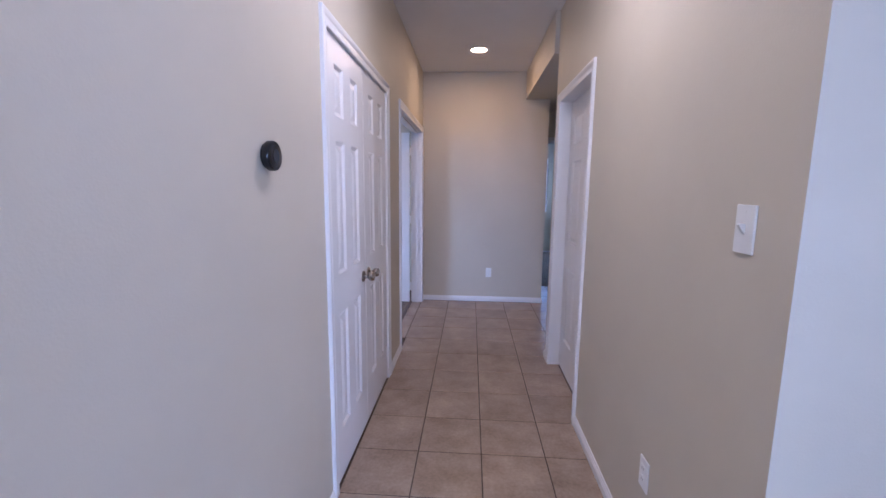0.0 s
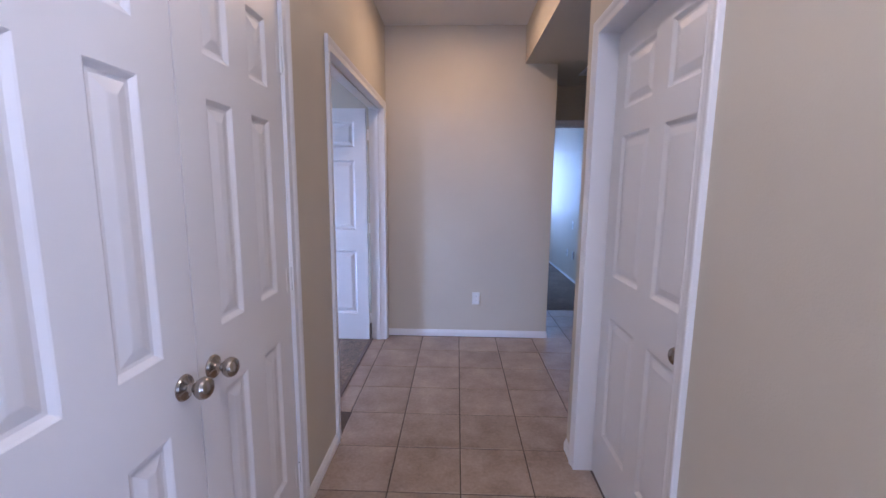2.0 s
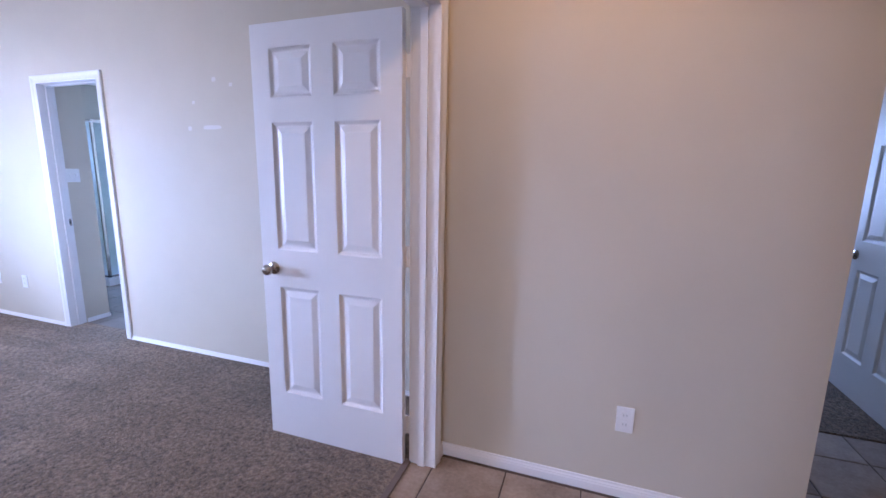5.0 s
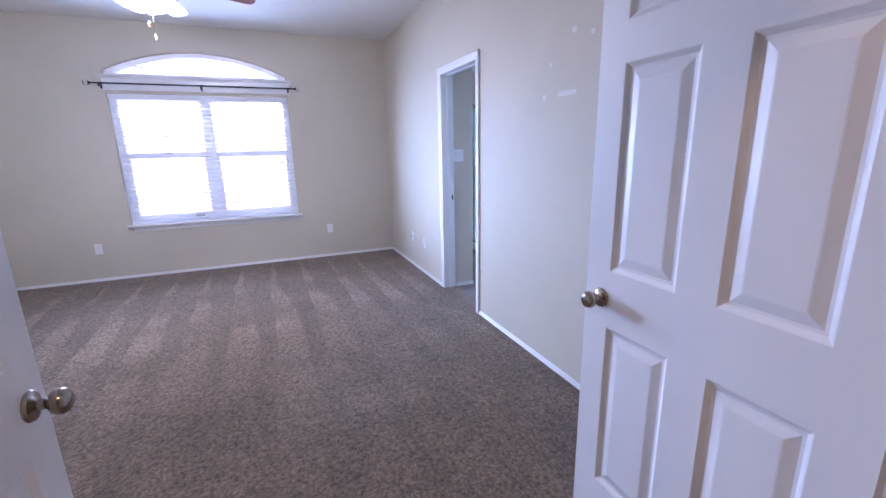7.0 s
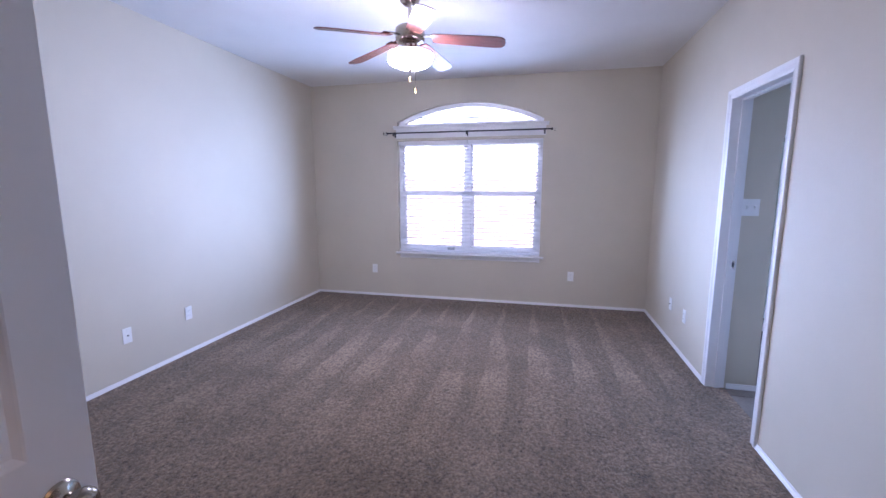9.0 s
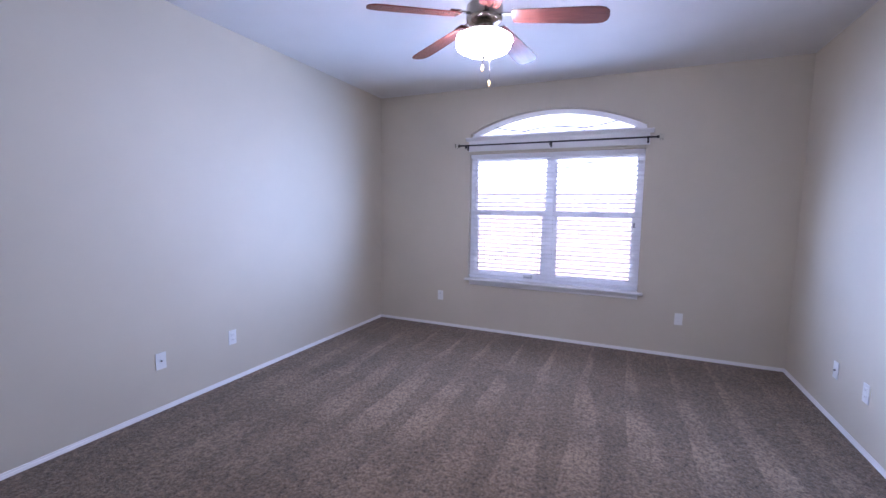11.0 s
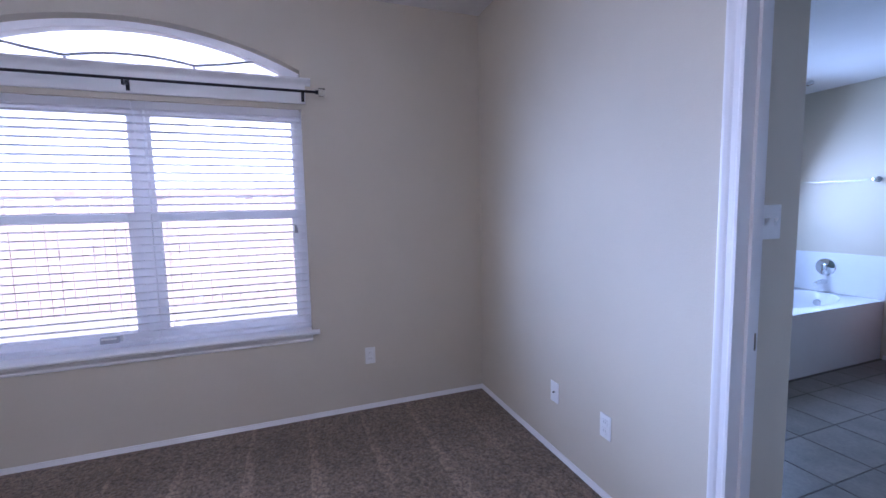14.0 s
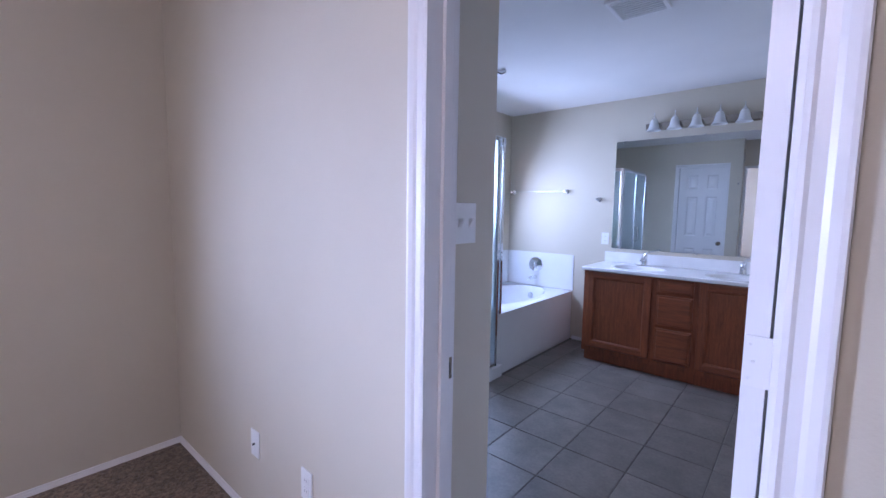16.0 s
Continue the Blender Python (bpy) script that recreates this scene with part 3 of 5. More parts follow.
for z in (0.20, 1.02, 1.82):
    for y0, y1 in ((4.942, 4.982), (3.459, 3.515)):
        far = y0 > 4
        bm = boxes((-0.4515, -0.4485, y0, y1, z - 0.045, z + 0.045) if far else (-0.4445, -0.4405, y0, y1, z - 0.045, z + 0.045), bev=0.001)
        if far:
            box(bm, -0.4515, -0.4295, 4.9765, 4.9795, z - 0.045, z + 0.045)
        lathe(((0, 0), (0.006, 0), (0.006, 0.094), (0, 0.094)), 10, pose(-0.452 if far else -0.446, 4.977 if far else 3.463, z - 0.047), bm)
        wpart("hinge", bm, TRIM, d, "white painted butt hinge")

d = here("door_2", XL, 2.29, 0, "white six-panel double closet door, closed, with satin knobs", "double door", "six-panel doors", "structure")
jambs(d, "y", 1.695, 2.885, XLB, XL, 2.036, -0.37)
wcasing(d, (XL, 1.695, 0), (0, 1, 0), 1.19, 2.036, (1, 0, 0))
wleaf(d, 0.588, pose(-0.332, 1.699, 0.012, 0, 0, 90), knob_x=0.532, sides=(-1,), hinge_x=0.0, hinge_side=-1)
wleaf(d, 0.588, pose(-0.332, 2.881, 0.012, 0, 0, -90), knob_x=0.532, sides=(1,), hinge_x=0.0, hinge_side=1)

d = here("door_3", 1.0, 2.83, 0, "white six-panel door, closed, set deep in its frame", "door", "six-panel doors", "structure")
jambs(d, "y", 2.42, 3.24, XR, 1.045, 2.04, 1.08)
wcasing(d, (XR, 2.42, 0), (0, 1, 0), 0.82, 2.04, (-1, 0, 0))
wleaf(d, 0.812, pose(1.0275, 3.236, 0.012, 0, 0, -90), knob_x=0.752, sides=(-1,))

d = here("door_4", -3.56, 5.6, 0, "white bathroom door standing open against the side wall", "door", "six-panel doors", "structure")
jambs(d, "x", -3.91, -3.21, YR, 5.66, 2.03, 5.61)
wcasing(d, (-3.91, YR, 0), (1, 0, 0), 0.70, 2.03, (0, -1, 0))
wcasing(d, (-3.91, 5.66, 0), (1, 0, 0), 0.70, 2.03, (0, 1, 0), sides="r")
wleaf(d, 0.70, pose(-3.2455, 5.668, 0.012, 0, 0, 85.5), knob_x=0.64)
for z in (0.28, 1.10, 1.86):
    bm = boxes((-3.262, -3.211, 5.6625, 5.667, z - 0.045, z + 0.045), bev=0.001)
    for dz in (-0.03, 0.0, 0.03):
        lathe(((0, 0), (0.003, 0), (0.002, 0.0012), (0, 0.0012)), 8, pose(-3.254 if dz else -3.248, 5.6625, z + dz, 90), bm)
    wpart("hinge", bm, TRIM, d, "white painted butt hinge with screws")
bm = boxes((-3.9105, -3.9085, 5.622, 5.650, 0.888, 0.948), bev=0.0008)
wpart("strike_plate", bm, NICKEL, d, "satin nickel strike plate")
wpart("latch_hole", boxes((-3.9088, -3.9078, 5.629, 5.643, 0.903, 0.933)), DARK, d)

d = here("door_5", 1.64, 5.96, 0, "white six-panel guest room door standing open", "door", "six-panel doors", "structure")
jambs(d, "x", 1.26, 2.02, YN, 6.015, 2.03, 5.97)
wcasing(d, (1.26, YN, 0), (1, 0, 0), 0.76, 2.03, (0, -1, 0))
wleaf(d, 0.755, pose(1.985, 6.03, 0.012, 0, 0, 90), knob_x=0.695)
for z in (0.20, 1.02, 1.82):
    wpart("hinge", boxes((1.966, 2.019, 6.022, 6.0265, z - 0.045, z + 0.045), bev=0.001), TRIM, d, "white painted butt hinge")

d = here("door_6", -4.41, 5.83, 0, "white six-panel linen door, closed", "door", "six-panel doors", "structure")
jambs(d, "x", -4.725, -4.095, 5.70, 5.85, 2.03, 5.78)
wcasing(d, (-4.725, 5.85, 0), (1, 0, 0), 0.63, 2.03, (0, 1, 0))
wleaf(d, 0.622, pose(-4.721, 5.828, 0.012), knob_x=0.56, sides=(1,))


# ---- bedroom window ----
def bedroom_window():
    a, b = WIN
    c = (a + b) / 2
    w = here("window_1", XW, c, 0.6, "white arched window with two single-hung sashes", "window", "", "structure")
    xo, xi = XW - 0.13, XW - 0.075
    # outer frame of each half, with a heavy post between
    wpart("window_frame", boxes((xo, xi, a, a + 0.045, 0.61, 2.022), (xo, xi, b - 0.045, b, 0.61, 2.022), (xo, xi, a + 0.045, b - 0.045, 0.61, 0.65), (xo, xi, a + 0.045, b - 0.045, 1.985, 2.022), bev=0.003), VINYL, w)
    wpart("mullion", boxes((xo - 0.005, xi + 0.01, c - 0.038, c + 0.038, 0.65, 1.985), bev=0.004), VINYL, w)
    for y0, y1 in ((a + 0.045, c - 0.038), (c + 0.038, b - 0.045)):
        lower = wpart("lower_sash", boxes((xi - 0.034, xi - 0.002, y0, y0 + 0.042, 0.65, 1.39), (xi - 0.034, xi - 0.002, y1 - 0.042, y1, 0.65, 1.39),
                                          (xi - 0.034, xi - 0.002, y0 + 0.042, y1 - 0.042, 0.65, 0.70), (xi - 0.034, xi - 0.002, y0 + 0.042, y1 - 0.042, 1.345, 1.39), bev=0.003), VINYL, w)
        upper = wpart("upper_sash", boxes((xo + 0.002, xi - 0.036, y0, y0 + 0.02, 1.36, 1.985), (xo + 0.002, xi - 0.036, y1 - 0.02, y1, 1.36, 1.985),
                                          (xo + 0.002, xi - 0.036, y0 + 0.02, y1 - 0.02, 1.36, 1.38), (xo + 0.002, xi - 0.036, y0 + 0.02, y1 - 0.02, 1.965, 1.985), bev=0.002), VINYL, w)
        for sash, x, z0, z1, e in ((lower, xi - 0.018, 0.70, 1.345, 0.042), (upper, xo + 0.012, 1.38, 1.965, 0.02)):
            pane = part("pane", boxes((x - 0.002, x + 0.002, y0 + e, y1 - e, z0, z1)), GLASS, sash)
            pane.visible_shadow = False
        wpart("sash_lock", boxes((xi - 0.03, xi + 0.004, (y0 + y1) / 2 - 0.03, (y0 + y1) / 2 + 0.03, 1.39, 1.404), bev=0.004), VINYL, w)
    # arched light above
    n = 36
    outer, inner = [], []
    for i in range(n + 1):
        y = a + (b - a) * i / n
        z = arch_z(y)
        k = (y - c) / ((b - a) / 2)
        outer.append((y, z))
        inner.append((c + (y - c) * 0.965, max(2.235, z - 0.036 - 0.006 * abs(k))))
    bm = bmesh.new()
    for x, flip in ((xi, 0), (xo, 1)):
        vo = [bm.verts.new((x, *p)) for p in outer]
        vi = [bm.verts.new((x, *p)) for p in inner]
        for i in range(n):
            bm.faces.new((vo[i], vo[i + 1], vi[i + 1], vi[i]))
        if flip:
            for i in range(n):
                bm.faces.new((vi[i], vi[i + 1], fi[i + 1], fi[i]))
                bm.faces.new((vo[i], vo[i + 1], fo[i + 1], fo[i]))
        fi, fo = vi, vo
    box(bm, xo, xi, a, b, 2.2, 2.238)
    arch = wpart("arch_frame", bm, VINYL, w)
    bm = bmesh.new()
    low = [bm.verts.new((xo + 0.02, y, 2.23)) for y, z in inner]
    top = [bm.verts.new((xo + 0.02, y, z)) for y, z in inner]
    for i in range(n):
        bm.faces.new((low[i], low[i + 1], top[i + 1], top[i]))
    pane = part("pane", bm, GLASS, arch)
    pane.visible_shadow = False
    for pts in ([(y, 2.262 + 0.034 * (1 - ((y - c) / 0.31) ** 2)) for y in [c - 0.31 + 0.62 * i / 12 for i in range(13)]],
                [(c - 0.31, 2.262), (c - 0.47, 2.285), (c - 0.64, 2.320)], [(c + 0.31, 2.262), (c + 0.47, 2.285), (c + 0.64, 2.320)],
                [(c - 0.31, 2.264), (c - 0.31, 2.228)], [(c + 0.31, 2.264), (c + 0.31, 2.228)]):
        wpart("muntin", tube([(xo + 0.026, y, z) for y, z in pts], 0.0085, 8), CAME, w, "thin grey arched muntin")
    # stool and apron
    wpart("window_sill", prism(((-0.145, 0.0), (0.045, 0.0), (0.052, 0.006), (0.052, 0.017), (0.046, 0.023), (-0.145, 0.023)), (XW, a + 0.002, 0.586), (XW, b - 0.002, 0.586), (1, 0, 0), (0, 0, 1)), TRIM, w)
    for y0, y1 in ((2.49, a + 0.002), (b - 0.002, 4.363)):
        wpart("sill_horn", prism(((0.0, 0.0), (0.045, 0.0), (0.052, 0.006), (0.052, 0.017), (0.046, 0.023), (0.0, 0.023)), (XW, y0, 0.586), (XW, y1, 0.586), (1, 0, 0), (0, 0, 1)), TRIM, w)
    wpart("apron", prism(((0.0, 0.0), (0.008, 0.0), (0.012, 0.008), (0.010, 0.020), (0.017, 0.034), (0.017, 0.050), (0.0, 0.050)), (XW, 2.54, 0.536), (XW, 4.32, 0.536), (1, 0, 0), (0, 0, 1)), TRIM, w)
    return w


bedroom_window()

val = here("window_cornice", XW, 3.42, 2.1, "white moulded cornice board above the blinds", "cornice")
wpart("board", boxes((XW + 0.001, XW + 0.020, 2.505, 4.345, 2.052, 2.165), bev=0.002), TRIM, val)
wpart("crown", prism(((0.0, 0.0), (0.020, 0.0), (0.024, 0.010), (0.034, 0.018), (0.046, 0.024), (0.050, 0.030), (0.050, 0.038), (0.0, 0.038)), (XW + 0.001, 2.476, 2.163), (XW + 0.001, 4.378, 2.163), (1, 0, 0), (0, 0, 1)), TRIM, val)


def blind(y0, y1, wand):
    b = here("window_blind", XW - 0.03, (y0 + y1) / 2, 0.62, "white slatted blind, lowered with its slats open", "blind", "bedroom blinds")
    xc = XW - 0.034
    wpart("headrail", boxes((xc - 0.026, xc + 0.026, y0, y1, 1.975, 2.018), bev=0.002), SLAT, b)
    wpart("bottom_rail", boxes((xc - 0.025, xc + 0.025, y0, y1, 0.632, 0.652), bev=0.004), SLAT, b)
    sl = bmesh.new()
    prism(((-0.025, 0.0), (-0.012, 0.0035), (0.0, 0.0047), (0.012, 0.0035), (0.025, 0.0), (0.025, 0.0026), (0.012, 0.0061), (0.0, 0.0073), (-0.012, 0.0061), (-0.025, 0.0026)), (0, 0, 0), (0, y1 - y0, 0), (1, 0, 0), (0, 0, 1), sl)
    first = None
    z, k = 1.945, 0
    while z > 0.665:
        m = pose(xc, y0, z, 0, -5 + 1.5 * math.sin(k * 2.3), 0)
        if first is None:
            first = part("slat", sl, SLAT, b, m=m)
            ob = first
        else:
            ob = new("slat", first.data)
            ob.parent, ob.matrix_basis = b, m
        ob.matrix_parent_inverse = b.matrix_basis.inverted()
        z -= 0.0462
        k += 1
    for y in (y0 + 0.12, y1 - 0.12):
        for x in (xc - 0.026, xc + 0.026):
            wpart("ladder_cord", tube([(x, y, 1.975), (x, y, 0.65)], 0.0008, 5), SLAT, b)
    if wand:
        wpart("lift_cord", tube([(xc + 0.032, y1 - 0.055, 1.975), (xc + 0.033, y1 - 0.055, 1.6), (xc + 0.033, y1 - 0.055, 1.30)], 0.0012, 6), SLAT, b)
        wpart("tassel", lathe(((0.002, 0.05), (0.006, 0.045), (0.009, 0.02), (0.012, 0.0), (0.0, 0.0)), 12, pose(xc + 0.033, y1 - 0.055, 1.25)), plain("tassel_grey", (0.3, 0.3, 0.32), 0.5), b, "small grey cord tassel", True)
        wpart("cord_tail", tube([(xc + 0.033, y1 - 0.055, 1.25), (xc + 0.033, y1 - 0.055, 1.19)], 0.002, 6), SLAT, b)
    return b


mid_y = (WIN[0] + WIN[1]) / 2
blind(WIN[0] + 0.012, mid_y - 0.004, False)
blind(mid_y + 0.004, WIN[1] - 0.012, True)

clip = here("window_sensor", XW - 0.034, 3.21, 0.652, "small pale grey plastic box on the blind's bottom rail", "sensor")
wpart("case", boxes((XW - 0.050, XW - 0.018, 3.166, 3.254, 0.652, 0.690), bev=0.006), plain("sensor_grey", (0.42, 0.44, 0.48), 0.4), clip)
wpart("cover_lip", boxes((XW - 0.0182, XW - 0.0155, 3.172, 3.248, 0.676, 0.686), bev=0.001), PLATE, clip)


def curtain_rod():
    r = here("curtain_rod", XW + 0.09, 3.42, 2.1, "black iron curtain rod with clear square finials", "curtain rod")
    x, z = XW + 0.095, 2.108
    wpart("rod", tube([(x, 2.43, z), (x, 4.40, z)], 0.008, 12), BLACK_IRON, r, "", True)
    for y, s in ((2.43, -1), (4.40, 1)):
        wpart("collar", tube([(x, y, z), (x, y + s * 0.018, z)], 0.013, 12), BLACK_IRON, r)
        wpart("finial", boxes((x - 0.022, x + 0.022, min(y + s * 0.018, y + s * 0.058), max(y + s * 0.018, y + s * 0.058), z - 0.022, z + 0.022), bev=0.006), CRYSTAL, r, "clear square glass finial")
    for y in (2.50, 3.42, 4.33):
        bm = tube([(XW + 0.021, y, z - 0.012), (x - 0.01, y, z - 0.014), (x, y, z - 0.012)], 0.005, 8)
        box(bm, XW + 0.0205, XW + 0.026, y - 0.009, y + 0.009, z - 0.045, z + 0.02)
        box(bm, x - 0.011, x + 0.011, y - 0.006, y + 0.006, z - 0.034, z - 0.007)
        wpart("bracket", bm, BLACK_IRON, r)


curtain_rod()

sen = here("alarm_sensor", XW - 0.06, 3.22, 0.66, "small white window alarm sensor on the sash", "sensor")
wpart("body", boxes((XW - 0.078, XW - 0.062, 3.17, 3.265, 0.653, 0.69), bev=0.004), PLATE, sen)
wpart("magnet", boxes((XW - 0.078, XW - 0.066, 3.19, 3.245, 0.693, 0.703), bev=0.003), PLATE, sen)


# ---- plates on walls ----
def plate(name, x, y, z, face, kind, label, category, gangs=1):
    """A cover plate; face: the way it looks, in degrees round z from -y."""
    t = thing(name, pose(x, y, z, 0, 0, face), label, category, category + "s")
    part("cover", boxes((-0.035 * gangs, 0.035 * gangs, -0.006, 0.0, -0.0575, 0.0575), bev=0.0022), PLATE, t)
    if kind == "outlet":
        for dz in (-0.0205, 0.0205):
            sock = part("socket", boxes((-0.0165, 0.0165, -0.0085, -0.005, dz - 0.0145, dz + 0.0145), bev=0.003), PLATE, t)
            for sx in (-0.006, 0.006):
                part("slot", boxes((sx - 0.0012, sx + 0.0012, -0.0092, -0.0084, dz - 0.003, dz + 0.006)), SLOT, sock)
        part("screw", lathe(((0, 0.001), (0.003, 0.0008), (0.0034, 0)), 10, pose(0, -0.006, 0, 90)), PLATE, t)
    elif kind == "switch":
        for gx in ((-0.023, 0.023) if gangs > 1 else (0.0,)):
            part("toggle", prism(((-0.006, -0.012), (-0.012, -0.004), (-0.021, 0.010), (-0.018, 0.014), (-0.006, 0.012)), (gx - 0.005, 0, 0), (gx + 0.005, 0, 0), (0, 1, 0), (0, 0, 1)), PLATE, t)
        for dz in (-0.042, 0.042):
            part("screw", lathe(((0, 0.001), (0.003, 0.0008), (0.0034, 0)), 10, pose(0, -0.006, dz, 90)), PLATE, t)
    elif kind == "coax":
        part("jack", lathe(((0, 0.010), (0.0045, 0.010), (0.0045, 0.0)), 12, pose(0, -0.006, 0, 90)), plain("jack_steel", (0.12, 0.11, 0.1), 0.4, 0.8), t, "dark threaded coaxial jack", True)
        for dz in (-0.042, 0.042):
            part("screw", lathe(((0, 0.001), (0.003, 0.0008), (0.0034, 0)), 10, pose(0, -0.006, dz, 90)), PLATE, t)
    return t


plate("wall_outlet", 0.513, YE, 0.367, 0, "outlet", "white duplex outlet on the hall's end wall", "outlet")
plate("wall_outlet", XR, 1.405, 0.385, -90, "outlet", "white duplex outlet low on the hall wall", "outlet")
plate("light_switch", XR, 1.002, 1.318, -90, "switch", "white toggle light switch on the hall wall", "switch")
plate("wall_outlet", XW, 2.175, 0.372, 90, "outlet", "white duplex outlet under the bedroom window", "outlet")
plate("wall_outlet", XW, 4.69, 0.382, 90, "outlet", "white duplex outlet beside the bedroom window", "outlet")
plate("coax_plate", -3.03, YL, 0.354, 180, "coax", "white cable plate with a dark jack", "cable plate")
plate("wall_outlet", -3.594, YL, 0.36, 180, "outlet", "white duplex outlet on the bedroom wall", "outlet")
plate("wall_outlet", -4.482, YR, 0.358, 0, "outlet", "white duplex outlet near the bathroom doorway", "outlet")
plate("coax_plate", -4.88, YR, 0.36, 0, "coax", "white cable plate with a dark jack", "cable plate")
plate("light_switch", -3.93, 5.716, 1.315, 90, "switch", "white double toggle switch inside the bathroom doorway", "switch", 1.5)
plate("wall_outlet", -4.70, YB, 1.09, 0, "outlet", "white duplex outlet beside the vanity mirror", "outlet")
plate("wall_outlet", XG, 7.565, 0.385, -90, "outlet", "white duplex outlet on the guest room wall", "outlet")
plate("coax_plate", XG, 7.876, 0.385, -90, "coax", "white cable plate on the guest room wall", "cable plate")
# two small plates of unknown use, built with the switch shape
plate("light_switch", XG, 7.24, 0.83, -90, "switch", "small white plate on the guest room wall", "switch")
plate("light_switch", XG, 7.65, 0.83, -90, "switch", "small white plate on the guest room wall", "switch")


# touched-up paint on the bedroom's right wall
PATCH = paint("wall_touch_up", (0.70, 0.66, 0.61), 0.4, 120.0, 0.0008)
for px, pz, pw, ph in ((-2.13, 1.665, 0.16, 0.028), (-2.09, 1.97, 0.035, 0.03), (-1.95, 1.93, 0.03, 0.024), (-2.33, 1.66, 0.032, 0.03), (-2.28, 1.83, 0.026, 0.022)):
    bm = bmesh.new()
    ring = [bm.verts.new((px + pw / 2 * math.copysign(abs(math.cos(a)) ** 0.5, math.cos(a)) * random.uniform(0.85, 1.05), YR - 0.0008, pz + ph / 2 * math.copysign(abs(math.sin(a)) ** 0.5, math.sin(a)) * random.uniform(0.8, 1.05))) for a in [2 * math.pi * k / 14 for k in range(14)]]
    low = [bm.verts.new((v.co.x, YR, v.co.z)) for v in ring]
    bm.faces.new(ring)
    for k in range(14):
        bm.faces.new((ring[k], ring[(k + 1) % 14], low[(k + 1) % 14], low[k]))
    setting("paint_patch", bm, PATCH, "small lighter patch of touched-up wall paint", "paint patch")


# ---- hall things ----
th = thing("thermostat", pose(XL, 1.158, 1.492, 0, 90, 0), "round black glass thermostat on the hall wall", "thermostat")
part("base", lathe(((0, 0), (0.030, 0), (0.036, 0.004), (0.036, 0.010), (0, 0.010)), 40), BLACK_GLOSS, th, "", True)
part("ring", lathe(((0.034, 0.010), (0.041, 0.011), (0.0425, 0.014), (0.0425, 0.027), (0.040, 0.031), (0.034, 0.032)), 48), plain("thermostat_ring", (0.014, 0.014, 0.015), 0.22, 0.2), th, "dark glossy dial ring", True)
part("lens", lathe(((0.034, 0.0315), (0.028, 0.0328), (0, 0.0335)), 40), BLACK_GLOSS, th, "", True)
part("display", lathe(((0.020, 0.0337), (0, 0.0342)), 32), plain("display_grey", (0.05, 0.055, 0.06), 0.15), th, "dim grey display", True)

def downlight(y, lens):
    can = thing("ceiling_downlight", pose(0.329, y, H), "lit round recessed downlight with a white trim", "downlight", "hall downlights")
    part("trim_ring", lathe(((0.070, -0.001), (0.074, -0.006), (0.092, -0.005), (0.096, -0.001), (0.096, 0.0)), 40), TRIM, can, "", True)
    part("diffuser", lathe(((0.072, -0.002), (0.05, -0.006), (0.0, -0.008)), 40), lens, can, "glowing white lens", True)


downlight(4.318, CAN_GLOW)
downlight(1.62, CAN_GLOW_BRIGHT)
# invented downlight, unseen, added as fill for the start of the hall
downlight(-1.10, CAN_GLOW_BRIGHT)

vent = thing("return_air_grille", pose(1.69, 5.09, HL), "white louvred return air grille in the soffit", "vent")
part("grille_frame", boxes((-0.25, -0.225, -0.36, 0.36, -0.012, 0), (0.225, 0.25, -0.36, 0.36, -0.012, 0), (-0.225, 0.225, -0.36, -0.335, -0.012, 0), (-0.225, 0.225, 0.335, 0.36, -0.012, 0), bev=0.002), TRIM, vent)
# no duct is built: this sheet paints its shade behind the louvres
part("backing", boxes((-0.225, 0.225, -0.335, 0.335, -0.0025, -0.001)), DARK, vent, "near-black sheet in place of the shaded duct")
lv = None
for i in range(15):
    m = pose(0, -0.31 + i * 0.0443, -0.008, 42)
    if lv is None:
        lv = part("louvre", boxes((-0.225, 0.225, -0.012, 0.012, -0.0008, 0.0008)), TRIM, vent, m=m)
    else:
        ob = new("louvre", lv.data)
        ob.parent, ob.matrix_basis = vent, m


